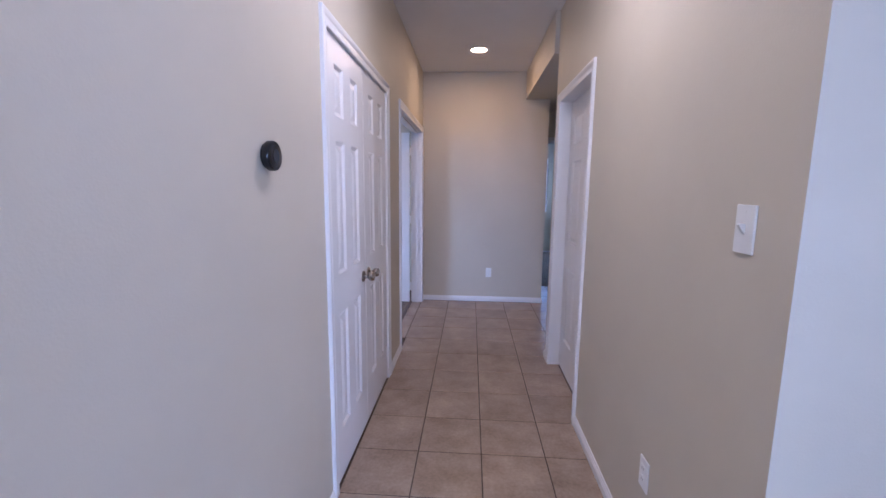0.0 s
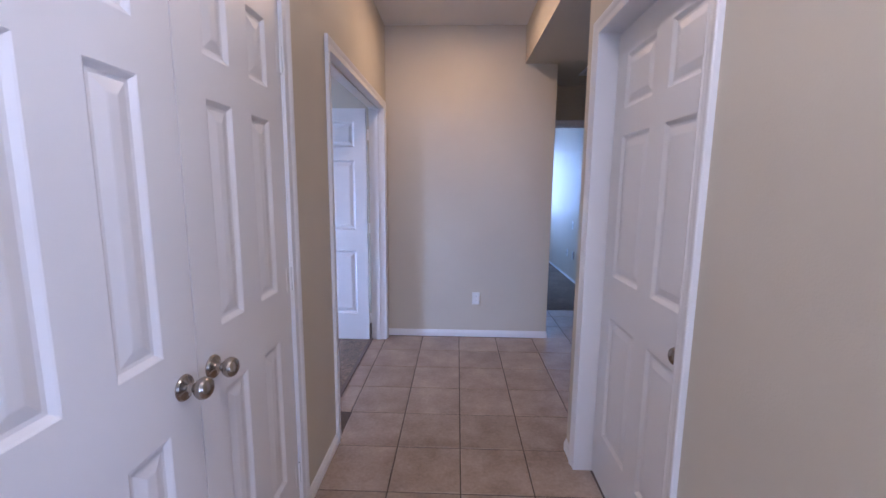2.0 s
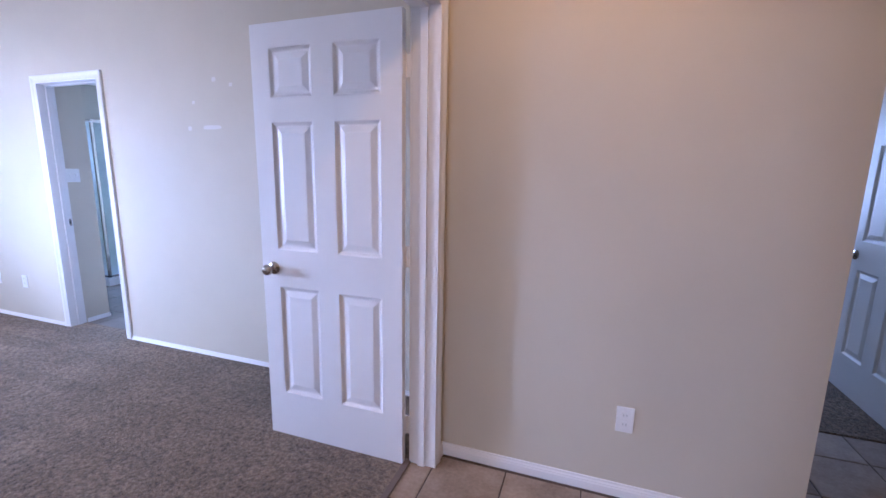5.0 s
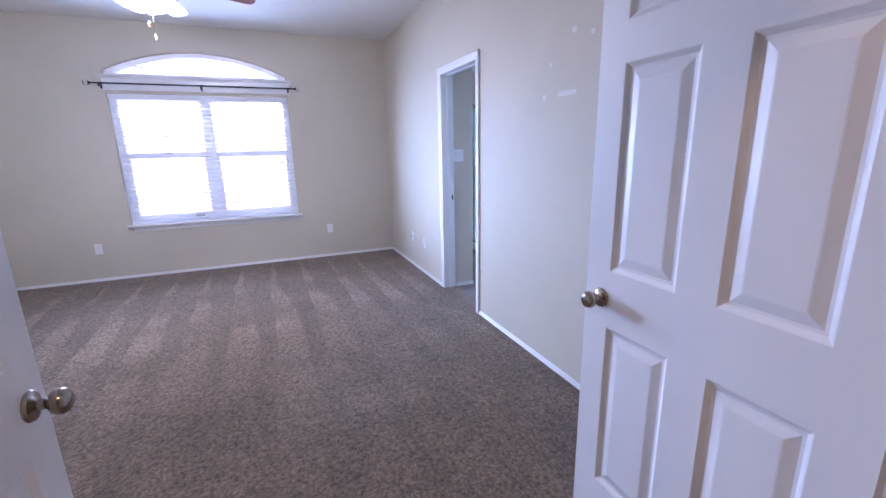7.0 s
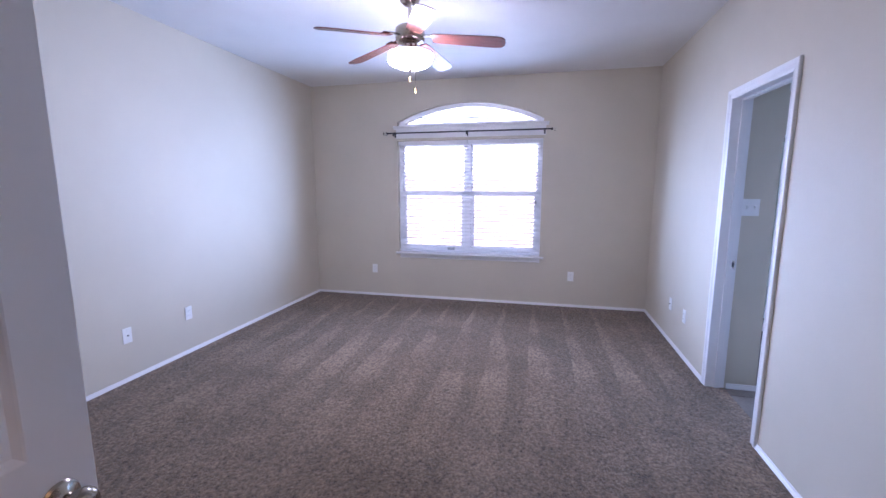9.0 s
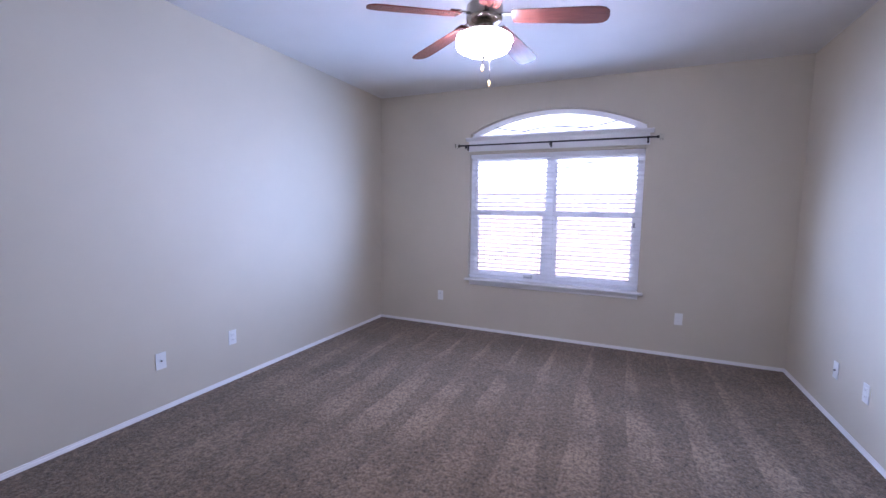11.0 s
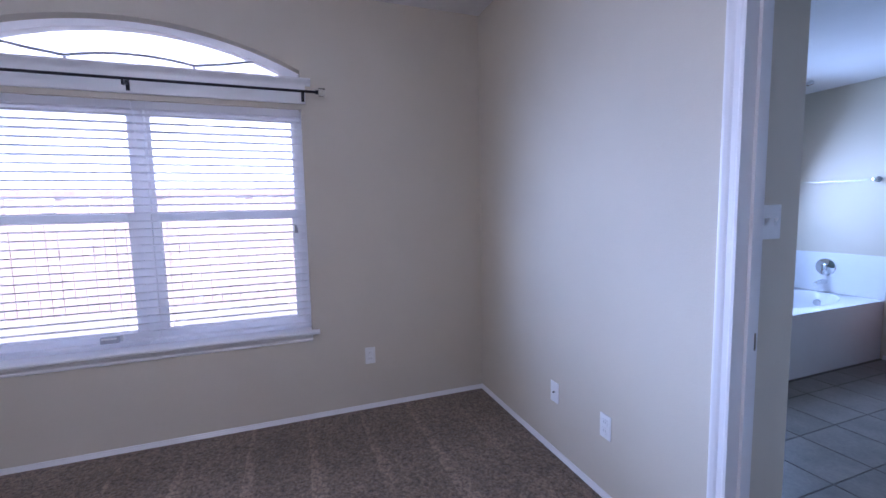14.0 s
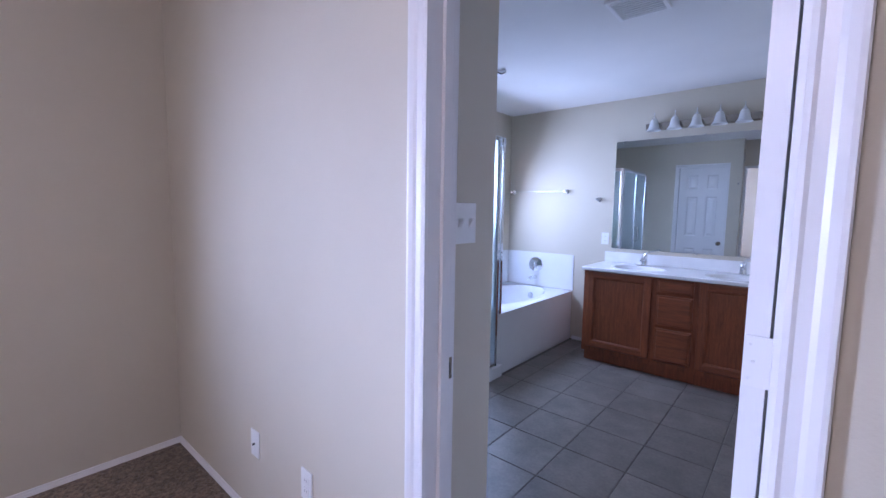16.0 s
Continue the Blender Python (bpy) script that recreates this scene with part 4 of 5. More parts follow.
# ---- ceiling fan ----
def ceiling_fan():
    f = thing("ceiling_fan", pose(-3.60, 3.40, H), "brushed nickel ceiling fan with five mahogany blades and a lit bowl", "ceiling fan")
    part("canopy", lathe(((0, 0), (0.072, 0), (0.074, -0.012), (0.066, -0.035), (0.040, -0.058), (0.022, -0.064), (0, -0.064)), 36), NICKEL, f, "", True)
    part("downrod", lathe(((0, -0.06), (0.0125, -0.06), (0.0125, -0.175), (0.022, -0.178), (0.024, -0.195), (0, -0.195)), 20), NICKEL, f, "", True)
    part("motor", lathe(((0, -0.185), (0.045, -0.186), (0.086, -0.196), (0.100, -0.208), (0.102, -0.222), (0.102, -0.272), (0.098, -0.285), (0.088, -0.292), (0.078, -0.300), (0.05, -0.302), (0, -0.302)), 44), NICKEL, f, "brushed nickel motor housing", True)
    part("switch_housing", lathe(((0, -0.300), (0.050, -0.302), (0.054, -0.312), (0.054, -0.345), (0.048, -0.356), (0.0, -0.356)), 32), NICKEL, f, "", True)
    part("light_fitter", lathe(((0.0, -0.345), (0.062, -0.347), (0.118, -0.352), (0.137, -0.360), (0.140, -0.368), (0.136, -0.370), (0.0, -0.366)), 32), NICKEL, f, "", True)
    bowl = bmesh.new()
    seg = 48
    rings = []
    for r, z in ((0.110, -0.370), (0.114, -0.371), (0.117, -0.374), (0.124, -0.390), (0.126, -0.405), (0.116, -0.428), (0.092, -0.450), (0.055, -0.466), (0.018, -0.472)):
        ring = []
        for i in range(seg):
            ang = 2 * math.pi * i / seg
            rr = 1.24 * r * (1 + 0.06 * math.cos(ang * 8) * min(1.0, r / 0.1))
            ring.append(bowl.verts.new((rr * math.cos(ang), rr * math.sin(ang), z)))
        rings.append(ring)
    for a, b in zip(rings, rings[1:]):
        for i in range(seg):
            bowl.faces.new((a[i], a[(i + 1) % seg], b[(i + 1) % seg], b[i]))
    bowl.faces.new(rings[-1])
    part("glass_bowl", bowl, FAN_GLOW, f, "lit white fluted glass bowl", True)
    part("bowl_finial", lathe(((0, -0.470), (0.012, -0.471), (0.012, -0.480), (0.006, -0.488), (0, -0.490)), 16), NICKEL, f, "", True)
    # blade shape: rounded tip, slightly waisted root
    outline = [(0.155, -0.048), (0.20, -0.055), (0.35, -0.060), (0.52, -0.066), (0.60, -0.066), (0.635, -0.058), (0.655, -0.035), (0.66, 0.0), (0.655, 0.035), (0.635, 0.058), (0.60, 0.066), (0.52, 0.066), (0.35, 0.060), (0.20, 0.055), (0.155, 0.048)]
    proto = iron = None
    for k in range(5):
        m = pose(0, 0, -0.254, 0, 0, 98 + 72 * k) @ pose(0, 0, 0, 0, 5, 0)
        tilt = m @ pose(0, 0, -0.006, -12, 0, 0)
        if proto is None:
            bm = bmesh.new()
            top = [bm.verts.new((x, y, 0.003)) for x, y in outline]
            bot = [bm.verts.new((x, y, -0.003)) for x, y in outline]
            bm.faces.new(top)
            bm.faces.new(bot)
            for i in range(len(top)):
                j = (i + 1) % len(top)
                bm.faces.new((top[i], top[j], bot[j], bot[i]))
            proto = part("blade", bm, BLADE_WOOD, f, "dark red mahogany blade", m=tilt)
            bm = boxes((0.075, 0.16, -0.014, 0.014, 0.004, 0.012), (0.15, 0.215, -0.040, 0.040, 0.0, 0.005), bev=0.003)
            iron = part("blade_iron", bm, NICKEL, f, "nickel blade bracket", m=m)
        else:
            for src, mm in ((proto, tilt), (iron, m)):
                ob = new(src.name.split(".")[0], src.data)
                ob.parent, ob.matrix_basis = f, mm
                ob["label"] = src["label"]
    for x, y, drop in ((-0.045, 0.02, -0.60), (0.04, 0.01, -0.545)):
        part("pull_chain", tube([(x, y, -0.345), (x * 1.15, y, -0.45), (x * 1.15, y, drop)], 0.0013, 6), NICKEL, f)
        part("chain_pull", lathe(((0.002, 0.03), (0.006, 0.026), (0.0075, 0.010), (0.006, -0.004), (0, -0.006)), 14, pose(x * 1.15, y, drop - 0.02)), PEARL, f, "amber pull", True)


ceiling_fan()


# ---- bathroom ----
VX0, VX1, VY = -4.675, -3.16, 8.46


def panel_bed(x0, x1, z0, z1, y0):
    """The sunk panel of a cabinet door, with a sloped moulding round it."""
    bm = bmesh.new()
    loops = []
    for ins, dep in ((-0.002, 0.002), (0.004, 0.004), (0.012, 0.012), (0.016, 0.012), (0.021, 0.0105)):
        loops.append([bm.verts.new(p) for p in ((x0 + ins, y0 + dep, z0 + ins), (x1 - ins, y0 + dep, z0 + ins), (x1 - ins, y0 + dep, z1 - ins), (x0 + ins, y0 + dep, z1 - ins))])
    for a, b in zip(loops, loops[1:]):
        for q in range(4):
            bm.faces.new((a[q], a[(q + 1) % 4], b[(q + 1) % 4], b[q]))
    bm.faces.new(loops[-1])
    return bm


def cabinet_door(parent, x0, x1, z0, z1):
    """A framed cabinet door standing proud of the face frame."""
    y0, y1, s = VY - 0.020, VY - 0.001, 0.052
    fr = wpart("cabinet_door", panel_bed(x0 + s, x1 - s, z0 + s, z1 - s, y0), OAK, parent)
    for xa, xb in ((x0, x0 + s), (x1 - s, x1)):
        part("stile", boxes((xa, xb, y0, y1, z0, z1), bev=0.004), OAK, fr)
    for za, zb in ((z0, z0 + s), (z1 - s, z1)):
        part("rail", boxes((x0 + s, x1 - s, y0, y1, za, zb), bev=0.004), OAK_H, fr)


def drawer_front(parent, x0, x1, z0, z1):
    """A slab drawer front with a stepped, rounded edge."""
    bm = bmesh.new()
    loops = []
    for ins, y in ((0.0, VY - 0.001), (0.0, VY - 0.009), (0.004, VY - 0.012), (0.014, VY - 0.013), (0.019, VY - 0.019), (0.024, VY - 0.020)):
        loops.append([bm.verts.new(p) for p in ((x0 + ins, y, z0 + ins), (x1 - ins, y, z0 + ins), (x1 - ins, y, z1 - ins), (x0 + ins, y, z1 - ins))])
    for a, b in zip(loops, loops[1:]):
        for q in range(4):
            bm.faces.new((a[q], a[(q + 1) % 4], b[(q + 1) % 4], b[q]))
    bm.faces.new(loops[-1])
    bm.faces.new(loops[0])
    wpart("drawer_front", bm, OAK_H, parent)


def vanity():
    v = here("bathroom_vanity", -3.92, 8.73, 0, "red-brown stained oak double vanity cabinet", "vanity")
    wpart("carcass", boxes((VX0, VX0 + 0.018, VY + 0.018, YB, 0.10, 0.835), (VX1 - 0.018, VX1, VY + 0.018, YB, 0.10, 0.835), (VX0 + 0.018, VX1 - 0.018, VY + 0.02, YB, 0.10, 0.118), (VX0 + 0.018, VX1 - 0.018, YB - 0.012, YB, 0.118, 0.835)), OAK, v)
    wpart("face_frame", boxes((VX0, VX0 + 0.04, VY, VY + 0.018, 0.10, 0.835), (VX1 - 0.04, VX1, VY, VY + 0.018, 0.10, 0.835), (-4.11, -4.065, VY, VY + 0.018, 0.10, 0.835), (-3.835, -3.745, VY, VY + 0.018, 0.10, 0.835),
                              (VX0 + 0.04, -4.11, VY, VY + 0.018, 0.795, 0.835), (-4.065, -3.835, VY, VY + 0.018, 0.795, 0.835), (-3.745, VX1 - 0.04, VY, VY + 0.018, 0.795, 0.835),
                              (VX0 + 0.04, -4.11, VY, VY + 0.018, 0.10, 0.14), (-4.065, -3.835, VY, VY + 0.018, 0.10, 0.14), (-3.745, VX1 - 0.04, VY, VY + 0.018, 0.10, 0.14)), OAK, v)
    wpart("toe_kick", boxes((VX0 + 0.005, VX1, VY + 0.06, VY + 0.075, 0.0, 0.10)), OAK, v, "dark recessed toe kick")
    wpart("drawer_rail", boxes((-4.065, -3.835, VY, VY + 0.018, 0.40, 0.45), (-4.065, -3.835, VY, VY + 0.018, 0.675, 0.72)), OAK_H, v)
    cabinet_door(v, VX0 + 0.040, -4.108, 0.150, 0.826)
    cabinet_door(v, -3.768, VX1 - 0.025, 0.150, 0.826)
    for z0, z1 in ((0.706, 0.826), (0.436, 0.692), (0.150, 0.420)):
        drawer_front(v, -4.067, -3.806, z0, z1)
    return v


vanity()


def basin_top():
    """Moulded top with two oval basins sunk into it."""
    t = here("bathroom_countertop", -3.92, 8.72, 0.86, "white cultured marble vanity top with two oval basins", "countertop")
    x0, x1, y0, y1, z = VX0 - 0.012, XB, VY - 0.03, YB - 0.002, 0.865
    wpart("backsplash", boxes((x0, x1, y1 - 0.02, y1, z, z + 0.10), bev=0.003), COUNTER, t)
    for nx, cx, xa, xb in ((0, -4.29, x0, -3.92), (1, -3.55, -3.92, x1)):
        bm = bmesh.new()
        cy, n = 8.70, 40
        outer, rings = [], []
        for i in range(n):
            ang = 2 * math.pi * i / n
            c, s = math.cos(ang), math.sin(ang)
            k = min((xb - cx) / c if c > 1e-6 else (xa - cx) / c if c < -1e-6 else 9, (y1 - 0.02 - cy) / s if s > 1e-6 else (y0 - cy) / s if s < -1e-6 else 9)
            outer.append(bm.verts.new((cx + k * c, cy + k * s, z)))
        for rr, dz in ((1.0, 0.0), (0.97, -0.006), (0.90, -0.03), (0.75, -0.08), (0.5, -0.115), (0.15, -0.125)):
            rings.append([bm.verts.new((cx + 0.225 * rr * math.cos(2 * math.pi * i / n), cy - 0.02 + 0.165 * rr * math.sin(2 * math.pi * i / n), z + dz)) for i in range(n)])
        loops = [outer, *rings]
        for a, b in zip(loops, loops[1:]):
            for i in range(n):
                bm.faces.new((a[i], a[(i + 1) % n], b[(i + 1) % n], b[i]))
        bm.faces.new(rings[-1])
        wpart("basin", bm, COUNTER, t, "", True)
        wpart("drain", lathe(((0, 0.004), (0.018, 0.003), (0.021, 0)), 20, pose(cx, cy - 0.02, z - 0.124)), CHROME, t, "chrome drain", True)
    wpart("front_edge", prism(((0.0, 0.0), (0.004, -0.001), (0.009, -0.008), (0.009, -0.024), (0.004, -0.030), (-0.03, -0.030), (-0.03, -0.001)), (x0, y0, z), (x1, y0, z), (0, -1, 0), (0, 0, 1)), COUNTER, t)
    wpart("side_edge", boxes((x0 - 0.002, x0 + 0.02, y0, y1, z - 0.030, z - 0.0015)), COUNTER, t)


basin_top()


def faucet(x, y, z):
    f = thing("basin_faucet", pose(x, y, z), "polished chrome single-lever basin faucet", "faucet", "basin faucets")
    part("base_plate", boxes((-0.075, 0.075, -0.024, 0.024, 0, 0.010), bev=0.004), CHROME, f)
    part("body", lathe(((0, 0), (0.026, 0.008), (0.024, 0.05), (0.020, 0.075), (0.024, 0.085), (0.022, 0.098), (0, 0.102)), 24), CHROME, f, "", True)
    part("spout", tube([(0, 0.0, 0.045), (0, -0.04, 0.062), (0, -0.085, 0.066), (0, -0.115, 0.056)], [0.015, 0.014, 0.0125, 0.011], 14), CHROME, f, "", True)
    part("lever", tube([(0, 0, 0.10), (0.012, 0.0, 0.118), (0.05, 0.004, 0.135), (0.078, 0.006, 0.140)], [0.008, 0.008, 0.0065, 0.005], 10), CHROME, f, "", True)


faucet(-4.29, 8.885, 0.865)
faucet(-3.55, 8.885, 0.865)

mir = here("vanity_mirror", -3.92, YB, 1.5, "large frameless mirror over the double vanity", "mirror")
wpart("glass_sheet", boxes((-4.633, XB - 0.02, YB - 0.006, YB - 0.001, 1.0, 2.024)), MIRROR, mir)
for x in (-4.55, -3.9, -3.25):
    for z in (1.0, 2.024):
        wpart("clip", boxes((x - 0.01, x + 0.01, YB - 0.011, YB - 0.001, z - 0.008, z + 0.008), bev=0.002), CHROME, mir)


def vanity_light():
    v = here("vanity_light_bar", -3.96, YB, 2.13, "nickel light bar with five bell-shaped frosted shades", "wall lamp")
    y = YB
    bm = boxes((-4.375, -3.515, y - 0.028, y - 0.001, 2.095, 2.165), bev=0.013)
    wpart("back_plate", bm, NICKEL, v)
    bell = ((0.017, 0.035), (0.022, 0.030), (0.030, 0.015), (0.036, -0.01), (0.042, -0.04), (0.054, -0.062), (0.060, -0.068), (0.058, -0.070), (0.051, -0.062), (0.038, -0.038), (0.031, -0.008), (0.024, 0.015), (0.015, 0.026))
    for i in range(5):
        x = -4.289 + i * 0.166
        wpart("arm", tube([(x, y - 0.025, 2.155), (x, y - 0.055, 2.17), (x, y - 0.085, 2.185)], 0.008, 10), CHROME, v, "", True)
        cup = wpart("socket_cup", lathe(((0, 0.092), (0.004, 0.088), (0.006, 0.080), (0.004, 0.070), (0.006, 0.055), (0.010, 0.050), (0.016, 0.045), (0.021, 0.030), (0.021, 0.015), (0, 0.015)), 20, pose(x, y - 0.085, 2.154)), CHROME, v, "", True)
        wpart("shade", lathe(bell, 28, pose(x, y - 0.085, 2.154)), FROST, v, "frosted white bell shade", True)


vanity_light()


def bathtub():
    t = here("bathtub", -5.42, 8.3, 0, "white acrylic garden tub with an oval basin", "bathtub")
    x0, x1, y0, y1, z = XW + 0.001, -5.02, 7.63, YB - 0.001, 0.515
    bm = bmesh.new()
    cx, cy, n = (x0 + x1) / 2 - 0.01, (y0 + y1) / 2, 56
    outer = []
    for i in range(n):
        ang = 2 * math.pi * (i + 0.5) / n
        c, s = math.cos(ang), math.sin(ang)
        k = min((x1 - cx) / c if c > 0 else (x0 - cx) / c, (y1 - cy) / s if s > 0 else (y0 - cy) / s)
        outer.append(bm.verts.new((cx + k * c, cy + k * s, z)))
    loops = [outer]
    for rr, dz in ((1.04, 0.0), (1.0, 0.008), (0.97, -0.01), (0.92, -0.10), (0.84, -0.26), (0.70, -0.36), (0.3, -0.385)):
        loops.append([bm.verts.new((cx + 0.325 * rr * math.cos(2 * math.pi * (i + 0.5) / n), cy + 0.60 * rr * math.sin(2 * math.pi * (i + 0.5) / n), z + dz)) for i in range(n)])
    for a, b in zip(loops, loops[1:]):
        for i in range(n):
            bm.faces.new((a[i], a[(i + 1) % n], b[(i + 1) % n], b[i]))
    bm.faces.new(loops[-1])
    wpart("basin", bm, PORCELAIN, t, "", True)
    wpart("front_skirt", boxes((x1 - 0.03, x1, y0, y1, 0, z - 0.0015), bev=0.004), PORCELAIN, t)
    wpart("end_skirt", boxes((x0, x1 - 0.03, y0, y0 + 0.03, 0, z - 0.002)), PORCELAIN, t)
    wpart("overflow_plate", lathe(((0, 0.012), (0.030, 0.010), (0.034, 0.0)), 24, pose(cx - 0.01, cy + 0.555, 0.425, 90)), CHROME, t, "round chrome overflow plate", True)


bathtub()

sur = here("tub_surround", -5.42, YB, 0.7, "white panel surround above the tub", "surround")
wpart("back_panel", boxes((XW + 0.008, -5.012, YB - 0.008, YB - 0.0005, 0.518, 0.895), bev=0.002), PORCELAIN, sur)
wpart("side_panel", boxes((XW + 0.0005, XW + 0.008, 7.63, YB - 0.008, 0.518, 0.895), bev=0.002), PORCELAIN, sur)

tv = thing("tub_valve", pose(-5.455, YB - 0.008, 0.757, 90), "round chrome tub valve with a lever", "valve")
part("escutcheon", lathe(((0, 0.016), (0.045, 0.014), (0.078, 0.006), (0.082, 0.0)), 36), CHROME, tv, "", True)
part("hub", lathe(((0.0, 0.060), (0.020, 0.056), (0.026, 0.045), (0.026, 0.012)), 24), CHROME, tv, "", True)
part("lever", tube([(0, 0, 0.05), (0.0, -0.03, 0.058), (0.0, -0.065, 0.060)], [0.009, 0.008, 0.006], 10), CHROME, tv, "", True)
sp = thing("tub_spout", pose(-5.455, YB - 0.008, 0.615), "chrome tub spout on the surround", "spout")
part("spout", tube([(0, 0, 0), (0, -0.05, 0.002), (0, -0.11, 0.0), (0, -0.145, -0.018)], [0.026, 0.025, 0.022, 0.019], 18), CHROME, sp, "", True)

tb = here("towel_bar", -5.44, YB, 1.56, "clear towel bar on chrome posts", "towel bar")
wpart("bar", tube([(-5.76, YB - 0.06, 1.56), (-5.118, YB - 0.06, 1.56)], 0.008, 12), glass("acrylic_bar"), tb, "clear acrylic rod", True)
for x in (-5.76, -5.118):
    wpart("post", lathe(((0, 0.072), (0.012, 0.070), (0.014, 0.05), (0.010, 0.03), (0.011, 0.010), (0.024, 0.006), (0.026, 0.0)), 20, pose(x, YB, 1.56, 90)), CHROME, tb, "", True)
rg = here("towel_ring_post", -4.776, YB, 1.476, "chrome towel ring post without its ring", "towel holder")
wpart("post", lathe(((0, 0.062), (0.012, 0.060), (0.014, 0.045), (0.010, 0.03), (0.011, 0.010), (0.024, 0.006), (0.026, 0.0)), 20, pose(-4.776, YB, 1.476, 90)), CHROME, rg, "", True)
wpart("cross_pin", tube([(-4.80, YB - 0.048, 1.476), (-4.752, YB - 0.048, 1.476)], 0.006, 10), CHROME, rg)


def shower():
    s = here("shower_enclosure", -5.4, 7.1, 0, "framed glass shower enclosure on a white curb", "shower")
    x1, y0, y1 = -5.02, 6.55, 7.56
    wpart("curb", boxes((x1 - 0.04, x1 + 0.03, y0, 7.628, 0, 0.10), (XW, x1 - 0.04, y0, y0 + 0.07, 0, 0.10), bev=0.008), PORCELAIN, s)
    wpart("pan", boxes((XW, x1 - 0.04, y0 + 0.07, 7.628, 0, 0.04)), PORCELAIN, s)
    wpart("knee_wall", boxes((XW, x1 + 0.005, 7.565, 7.628, 0.10, 0.52), bev=0.004), PORCELAIN, s)
    wpart("end_rail", boxes((XW, x1 - 0.014, 7.583, 7.611, 1.88, 1.915), (XW, x1 - 0.014, 7.583, 7.611, 0.52, 0.545), (XW, XW + 0.02, 7.583, 7.611, 0.545, 1.88), (x1 - 0.014, x1 + 0.014, 7.583, 7.611, 0.52, 1.915), bev=0.003), CHROME, s)
    for a, b, c, d2 in ((x1 - 0.014, x1 + 0.014, y1 - 0.028, y1), (x1 - 0.014, x1 + 0.014, 7.02, 7.045), (x1 - 0.014, x1 + 0.014, y0 + 0.02, y0 + 0.048), (XW, XW + 0.02, y0 + 0.02, y0 + 0.048)):
        wpart("post", boxes((a, b, c, d2, 0.10, 1.88), bev=0.003), CHROME, s)
    wpart("top_rail", boxes((x1 - 0.014, x1 + 0.014, y0 + 0.02, y1, 1.88, 1.915), (XW, x1 - 0.014, y0 + 0.02, y0 + 0.048, 1.88, 1.915), bev=0.003), CHROME, s)
    wpart("bottom_rail", boxes((x1 - 0.014, x1 + 0.014, y0 + 0.02, y1, 0.10, 0.125), (XW, x1 - 0.014, y0 + 0.02, y0 + 0.048, 0.10, 0.125), bev=0.003), CHROME, s)
    for a, b, c, d2 in ((x1 - 0.003, x1 + 0.003, 7.045, y1 - 0.028), (x1 - 0.003, x1 + 0.003, y0 + 0.048, 7.02), (XW + 0.02, x1 - 0.014, y0 + 0.031, y0 + 0.037), (XW + 0.02, x1 - 0.014, 7.594, 7.600)):
        wpart("pane", boxes((a, b, c, d2, 0.545 if c > 7.58 else 0.125, 1.88)), SHOWER_GLASS, s, "pale green shower glass").visible_shadow = False
    wpart("door_pull", tube([(x1 + 0.02, 6.98, 0.95), (x1 + 0.045, 6.98, 0.97), (x1 + 0.045, 6.98, 1.13), (x1 + 0.02, 6.98, 1.15)], 0.007, 8), CHROME, s)


shower()
rh = here("robe_hook", -3.965, 5.868, 1.79, "small chrome robe hook on the bathroom wall", "hook")
wpart("base", lathe(((0, 0.006), (0.012, 0.005), (0.014, 0.0)), 18, pose(-3.968, 5.868, 1.785, -90)), CHROME, rh, "", True)
wpart("hook", tube([(-3.968, 5.871, 1.785), (-3.962, 5.898, 1.788), (-3.955, 5.923, 1.784), (-3.952, 5.936, 1.792)], [0.006, 0.006, 0.007, 0.009], 10), CHROME, rh, "", True)

bv = thing("bath_exhaust_vent", pose(-3.93, 7.14, HB), "white square exhaust vent in the bathroom ceiling", "vent")
part("vent_frame", boxes((-0.13, -0.11, -0.13, 0.13, -0.012, 0), (0.11, 0.13, -0.13, 0.13, -0.012, 0), (-0.11, 0.11, -0.13, -0.11, -0.012, 0), (-0.11, 0.11, 0.11, 0.13, -0.012, 0), bev=0.002), TRIM, bv)
# near-black sheet painted in for the shaded inside of the vent
part("backing", boxes((-0.11, 0.11, -0.11, 0.11, -0.003, -0.001)), DARK, bv)
for i in range(9):
    part("slat", boxes((-0.11, 0.11, -0.1 + i * 0.0245, -0.088 + i * 0.0245, -0.010, -0.004)), TRIM, bv)


# ---- other windows ----
def simple_window(name, axis, c, a, b, z0, z1, label):
    w = here(name, *((c, (a + b) / 2) if axis == "y" else ((a + b) / 2, c)), z0, label, "window", "", "structure")

    def r(u0, u1, v0, v1, p, q):
        return (v0, v1, u0, u1, p, q) if axis == "y" else (u0, u1, v0, v1, p, q)
    v0, v1 = c - 0.03, c + 0.03
    m = (z0 + z1) / 2
    wpart("window_frame", boxes(r(a, a + 0.05, v0, v1, z0, z1), r(b - 0.05, b, v0, v1, z0, z1), r(a + 0.05, b - 0.05, v0, v1, z0, z0 + 0.05), r(a + 0.05, b - 0.05, v0, v1, z1 - 0.05, z1), r(a + 0.05, b - 0.05, v0, v1, m - 0.02, m + 0.02), bev=0.003), VINYL, w)
    for p, q in ((z0 + 0.05, m - 0.02), (m + 0.02, z1 - 0.05)):
        wpart("pane", boxes(r(a + 0.05, b - 0.05, c - 0.003, c + 0.003, p, q)), GLASS, w).visible_shadow = False
    return w


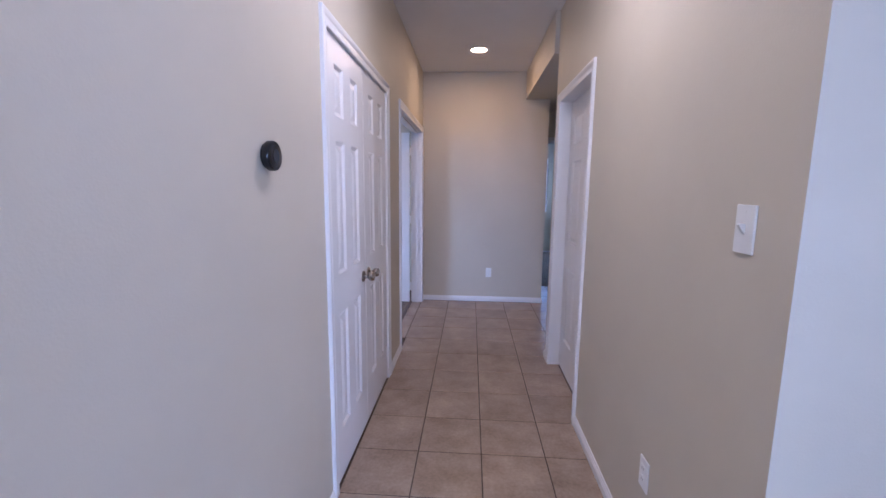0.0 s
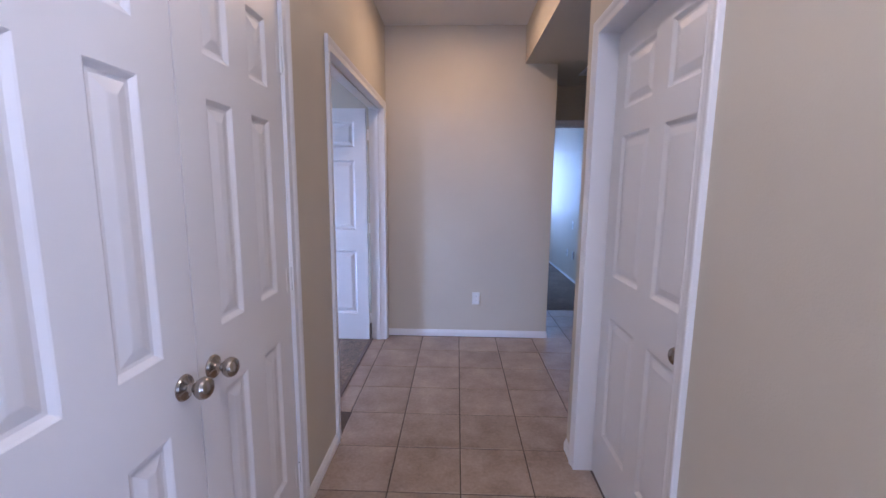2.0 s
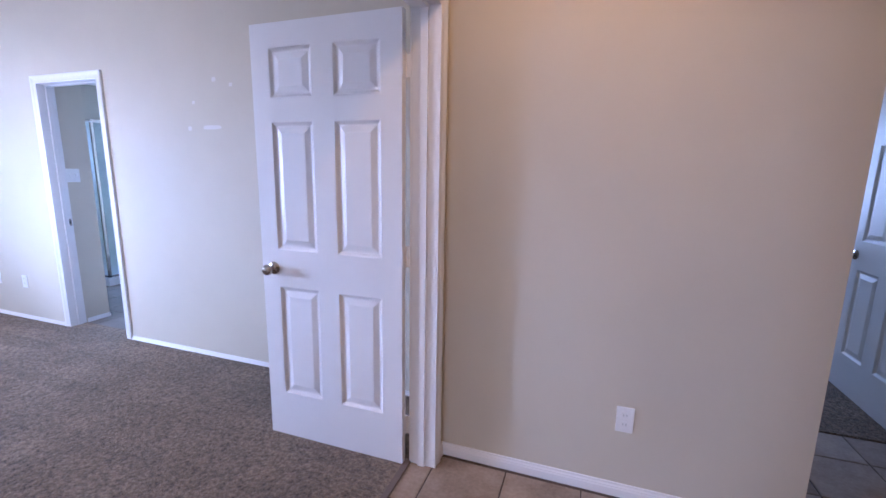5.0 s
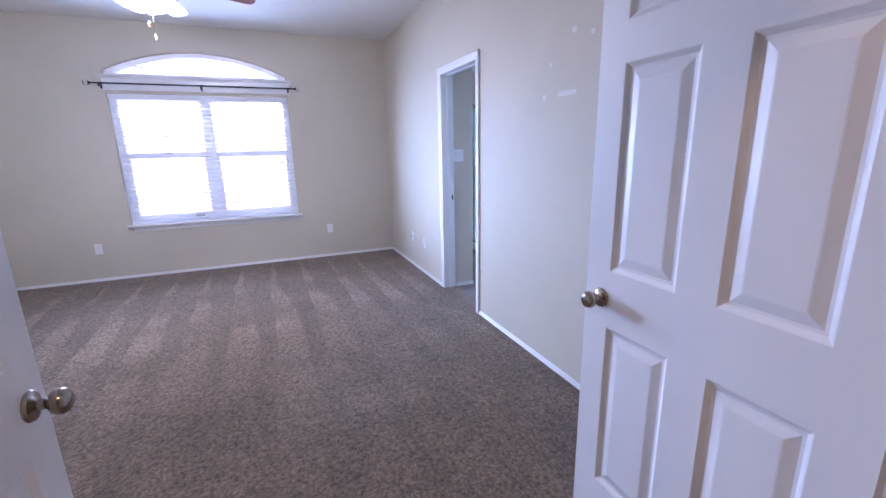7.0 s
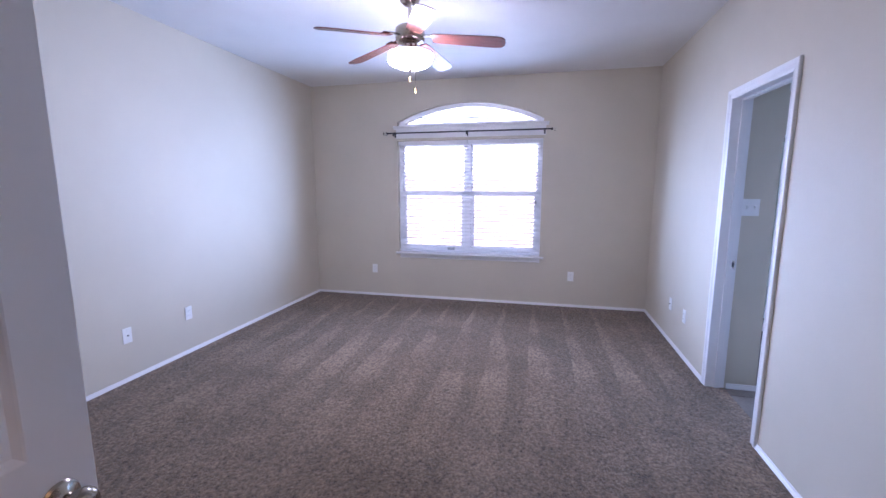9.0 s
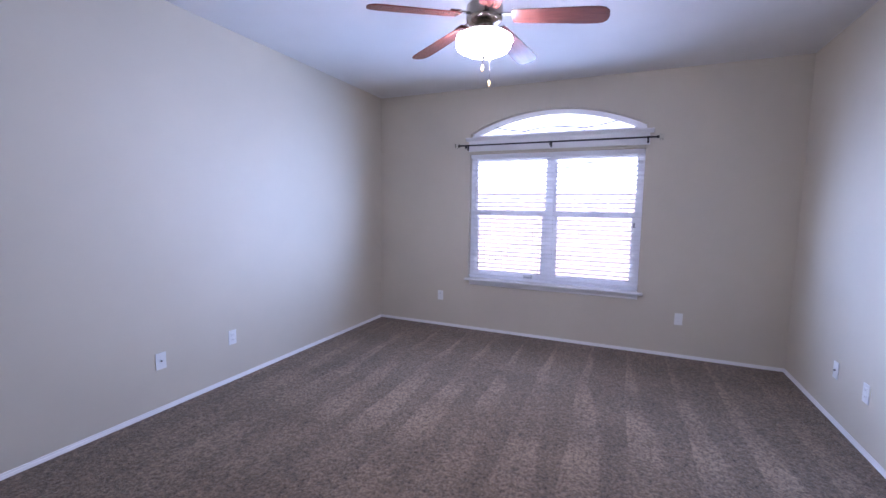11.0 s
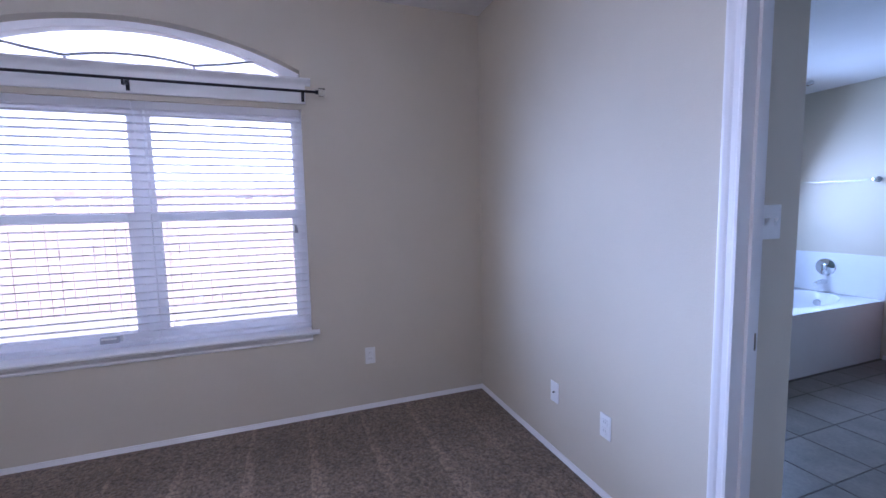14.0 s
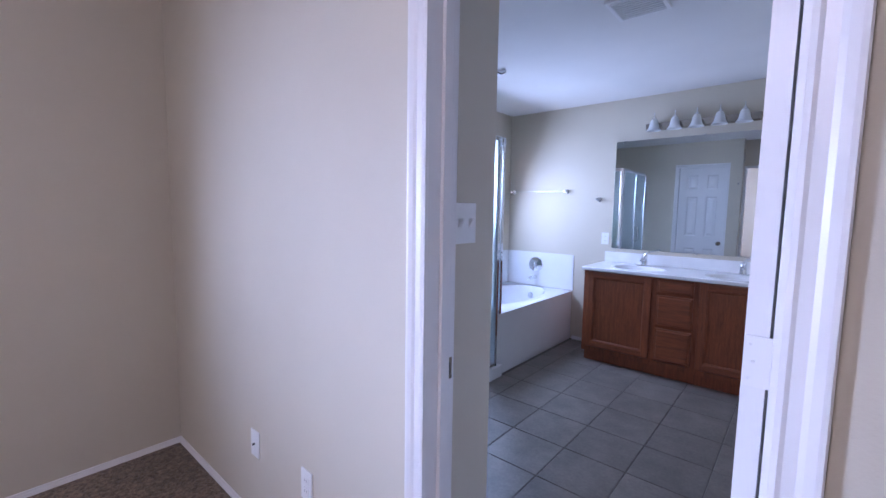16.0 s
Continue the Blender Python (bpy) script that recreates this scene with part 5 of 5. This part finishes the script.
simple_window("window_2", "y", XW - 0.09, 7.85, 8.85, 1.2, 2.05, "white framed bathroom window over the tub")
simple_window("window_3", "x", YG + 0.08, 0.55, 1.93, 0.89, 2.04, "white framed guest room window")
# two unseen windows, invented as openings for the hall's fill lamps
simple_window("added_window_5", "x", -5.08, -0.2, 0.82, 0.25, 2.25, "tall white framed entry window")
simple_window("added_window_4", "y", 4.55, -4.1, -2.6, 0.25, 2.25, "large white framed living room window")

# ---- outside ----
g = bmesh.new()
bmesh.ops.create_grid(g, x_segments=8, y_segments=8, size=150)
setting("ground", g, GRASS, "pale lawn around the house", "lawn").location = (0, 0, -0.2)
# added glowing sheet that makes the sky behind the blinds look overexposed
hz = bmesh.new()
box(hz, -70.5, -70.0, -150.0, 150.0, -0.2, 45.0)
setting("backdrop", hz, glow("backdrop_glow", (0.84, 0.92, 1.0), 0.175), "glowing pale backdrop in place of the overexposed sky", "sky")
fe = here("fence", -11.0, 4.0, -0.2, "tall cedar board fence with a red-brown top rail", "fence")
bd = None
for i in range(110):
    y = -6.0 + i * 0.145
    m = pose(0, y - 4.0, random.uniform(-0.012, 0.012), 0, random.uniform(-0.5, 0.5), 0)
    if bd is None:
        bd = part("board", boxes((-0.009, 0.009, -0.069, 0.069, 0, 1.86)), FENCE, fe, m=m)
    else:
        ob = new("board", bd.data)
        ob.parent, ob.matrix_basis = fe, m
for z in (0.3, 1.0):
    part("rail", boxes((-0.05, -0.012, -10.1, 6.0, z, z + 0.09)), FENCE, fe)
part("top_rail", boxes((-0.03, 0.03, -10.1, 6.0, 1.88, 2.0), bev=0.004), RAIL, fe, "red-brown stained top rail")


# ---- floor tiles, last ----
def lay_tiles(parent, material, xs, ys, pitch, skip, gap=0.006):
    cache = {}
    for i, x in enumerate(xs):
        for y in ys:
            r = skip(x, y, x + pitch, y + pitch)
            if r is None:
                continue
            x0, y0, x1, y1 = r
            w, d2 = round(x1 - x0 - gap, 3), round(y1 - y0 - gap, 3)
            if w < 0.02 or d2 < 0.02:
                continue
            if (w, d2) not in cache:
                bm = bmesh.new()
                box(bm, -w / 2, w / 2, -d2 / 2, d2 / 2, -0.008, 0.0)
                bmesh.ops.bevel(bm, geom=[e for e in bm.edges if all(v.co.z > -0.001 for v in e.verts)], offset=0.003, segments=1, affect="EDGES")
                first = part("tile", bm, material, parent)
                cache[(w, d2)] = first.data
                ob = first
            else:
                ob = new("tile", cache[(w, d2)])
                ob.parent = parent
            ob.matrix_basis = pose((x0 + x1) / 2, (y0 + y1) / 2, random.uniform(-0.0006, 0.0004), random.uniform(-0.08, 0.08), random.uniform(-0.08, 0.08))


def hall_cut(x0, y0, x1, y1):
    """Clips a tile to the hall, the doorway and the side passage."""
    if x1 <= XL and not (y0 > 3.3 and y1 < 5.2):
        return None
    if y0 > 3.3:
        left = -0.43 if y0 > 3.42 and y1 < 5.15 else XL
        right = 3.5
    else:
        left, right = XL, XR + (0.08 if y0 > 2.3 else 0)
    if x1 > XE:
        top = 6.01 if x0 < 2.1 else YN
    else:
        top = YE
    r = (max(x0, left), y0, min(x1, right), min(y1, top))
    if x1 > XR + 0.1 and y0 < 3.41 < y1:
        r = (r[0], 3.41 if x0 > XR else y0, r[2], r[3])
    return r if r[2] - r[0] > 0.03 and r[3] - r[1] > 0.03 else None


P = 0.338
lay_tiles(hall_floor, TILE, [0.0235 + P * i for i in range(-2, 11)], [4.066 + P * i for i in range(-12, 6)], P, hall_cut)


def bath_cut(x0, y0, x1, y1):
    r = (max(x0, -5.0), max(y0, 5.66), min(x1, XB), min(y1, YB))
    if y1 <= 5.86:
        r = (max(r[0], -3.93), r[1], r[2], r[3])
    return r if r[2] - r[0] > 0.03 and r[3] - r[1] > 0.03 else None


lay_tiles(bath_floor, BTILE, [-4.15 + P * i for i in range(-3, 4)], [6.98 + P * i for i in range(-5, 7)], P, bath_cut, 0.004)
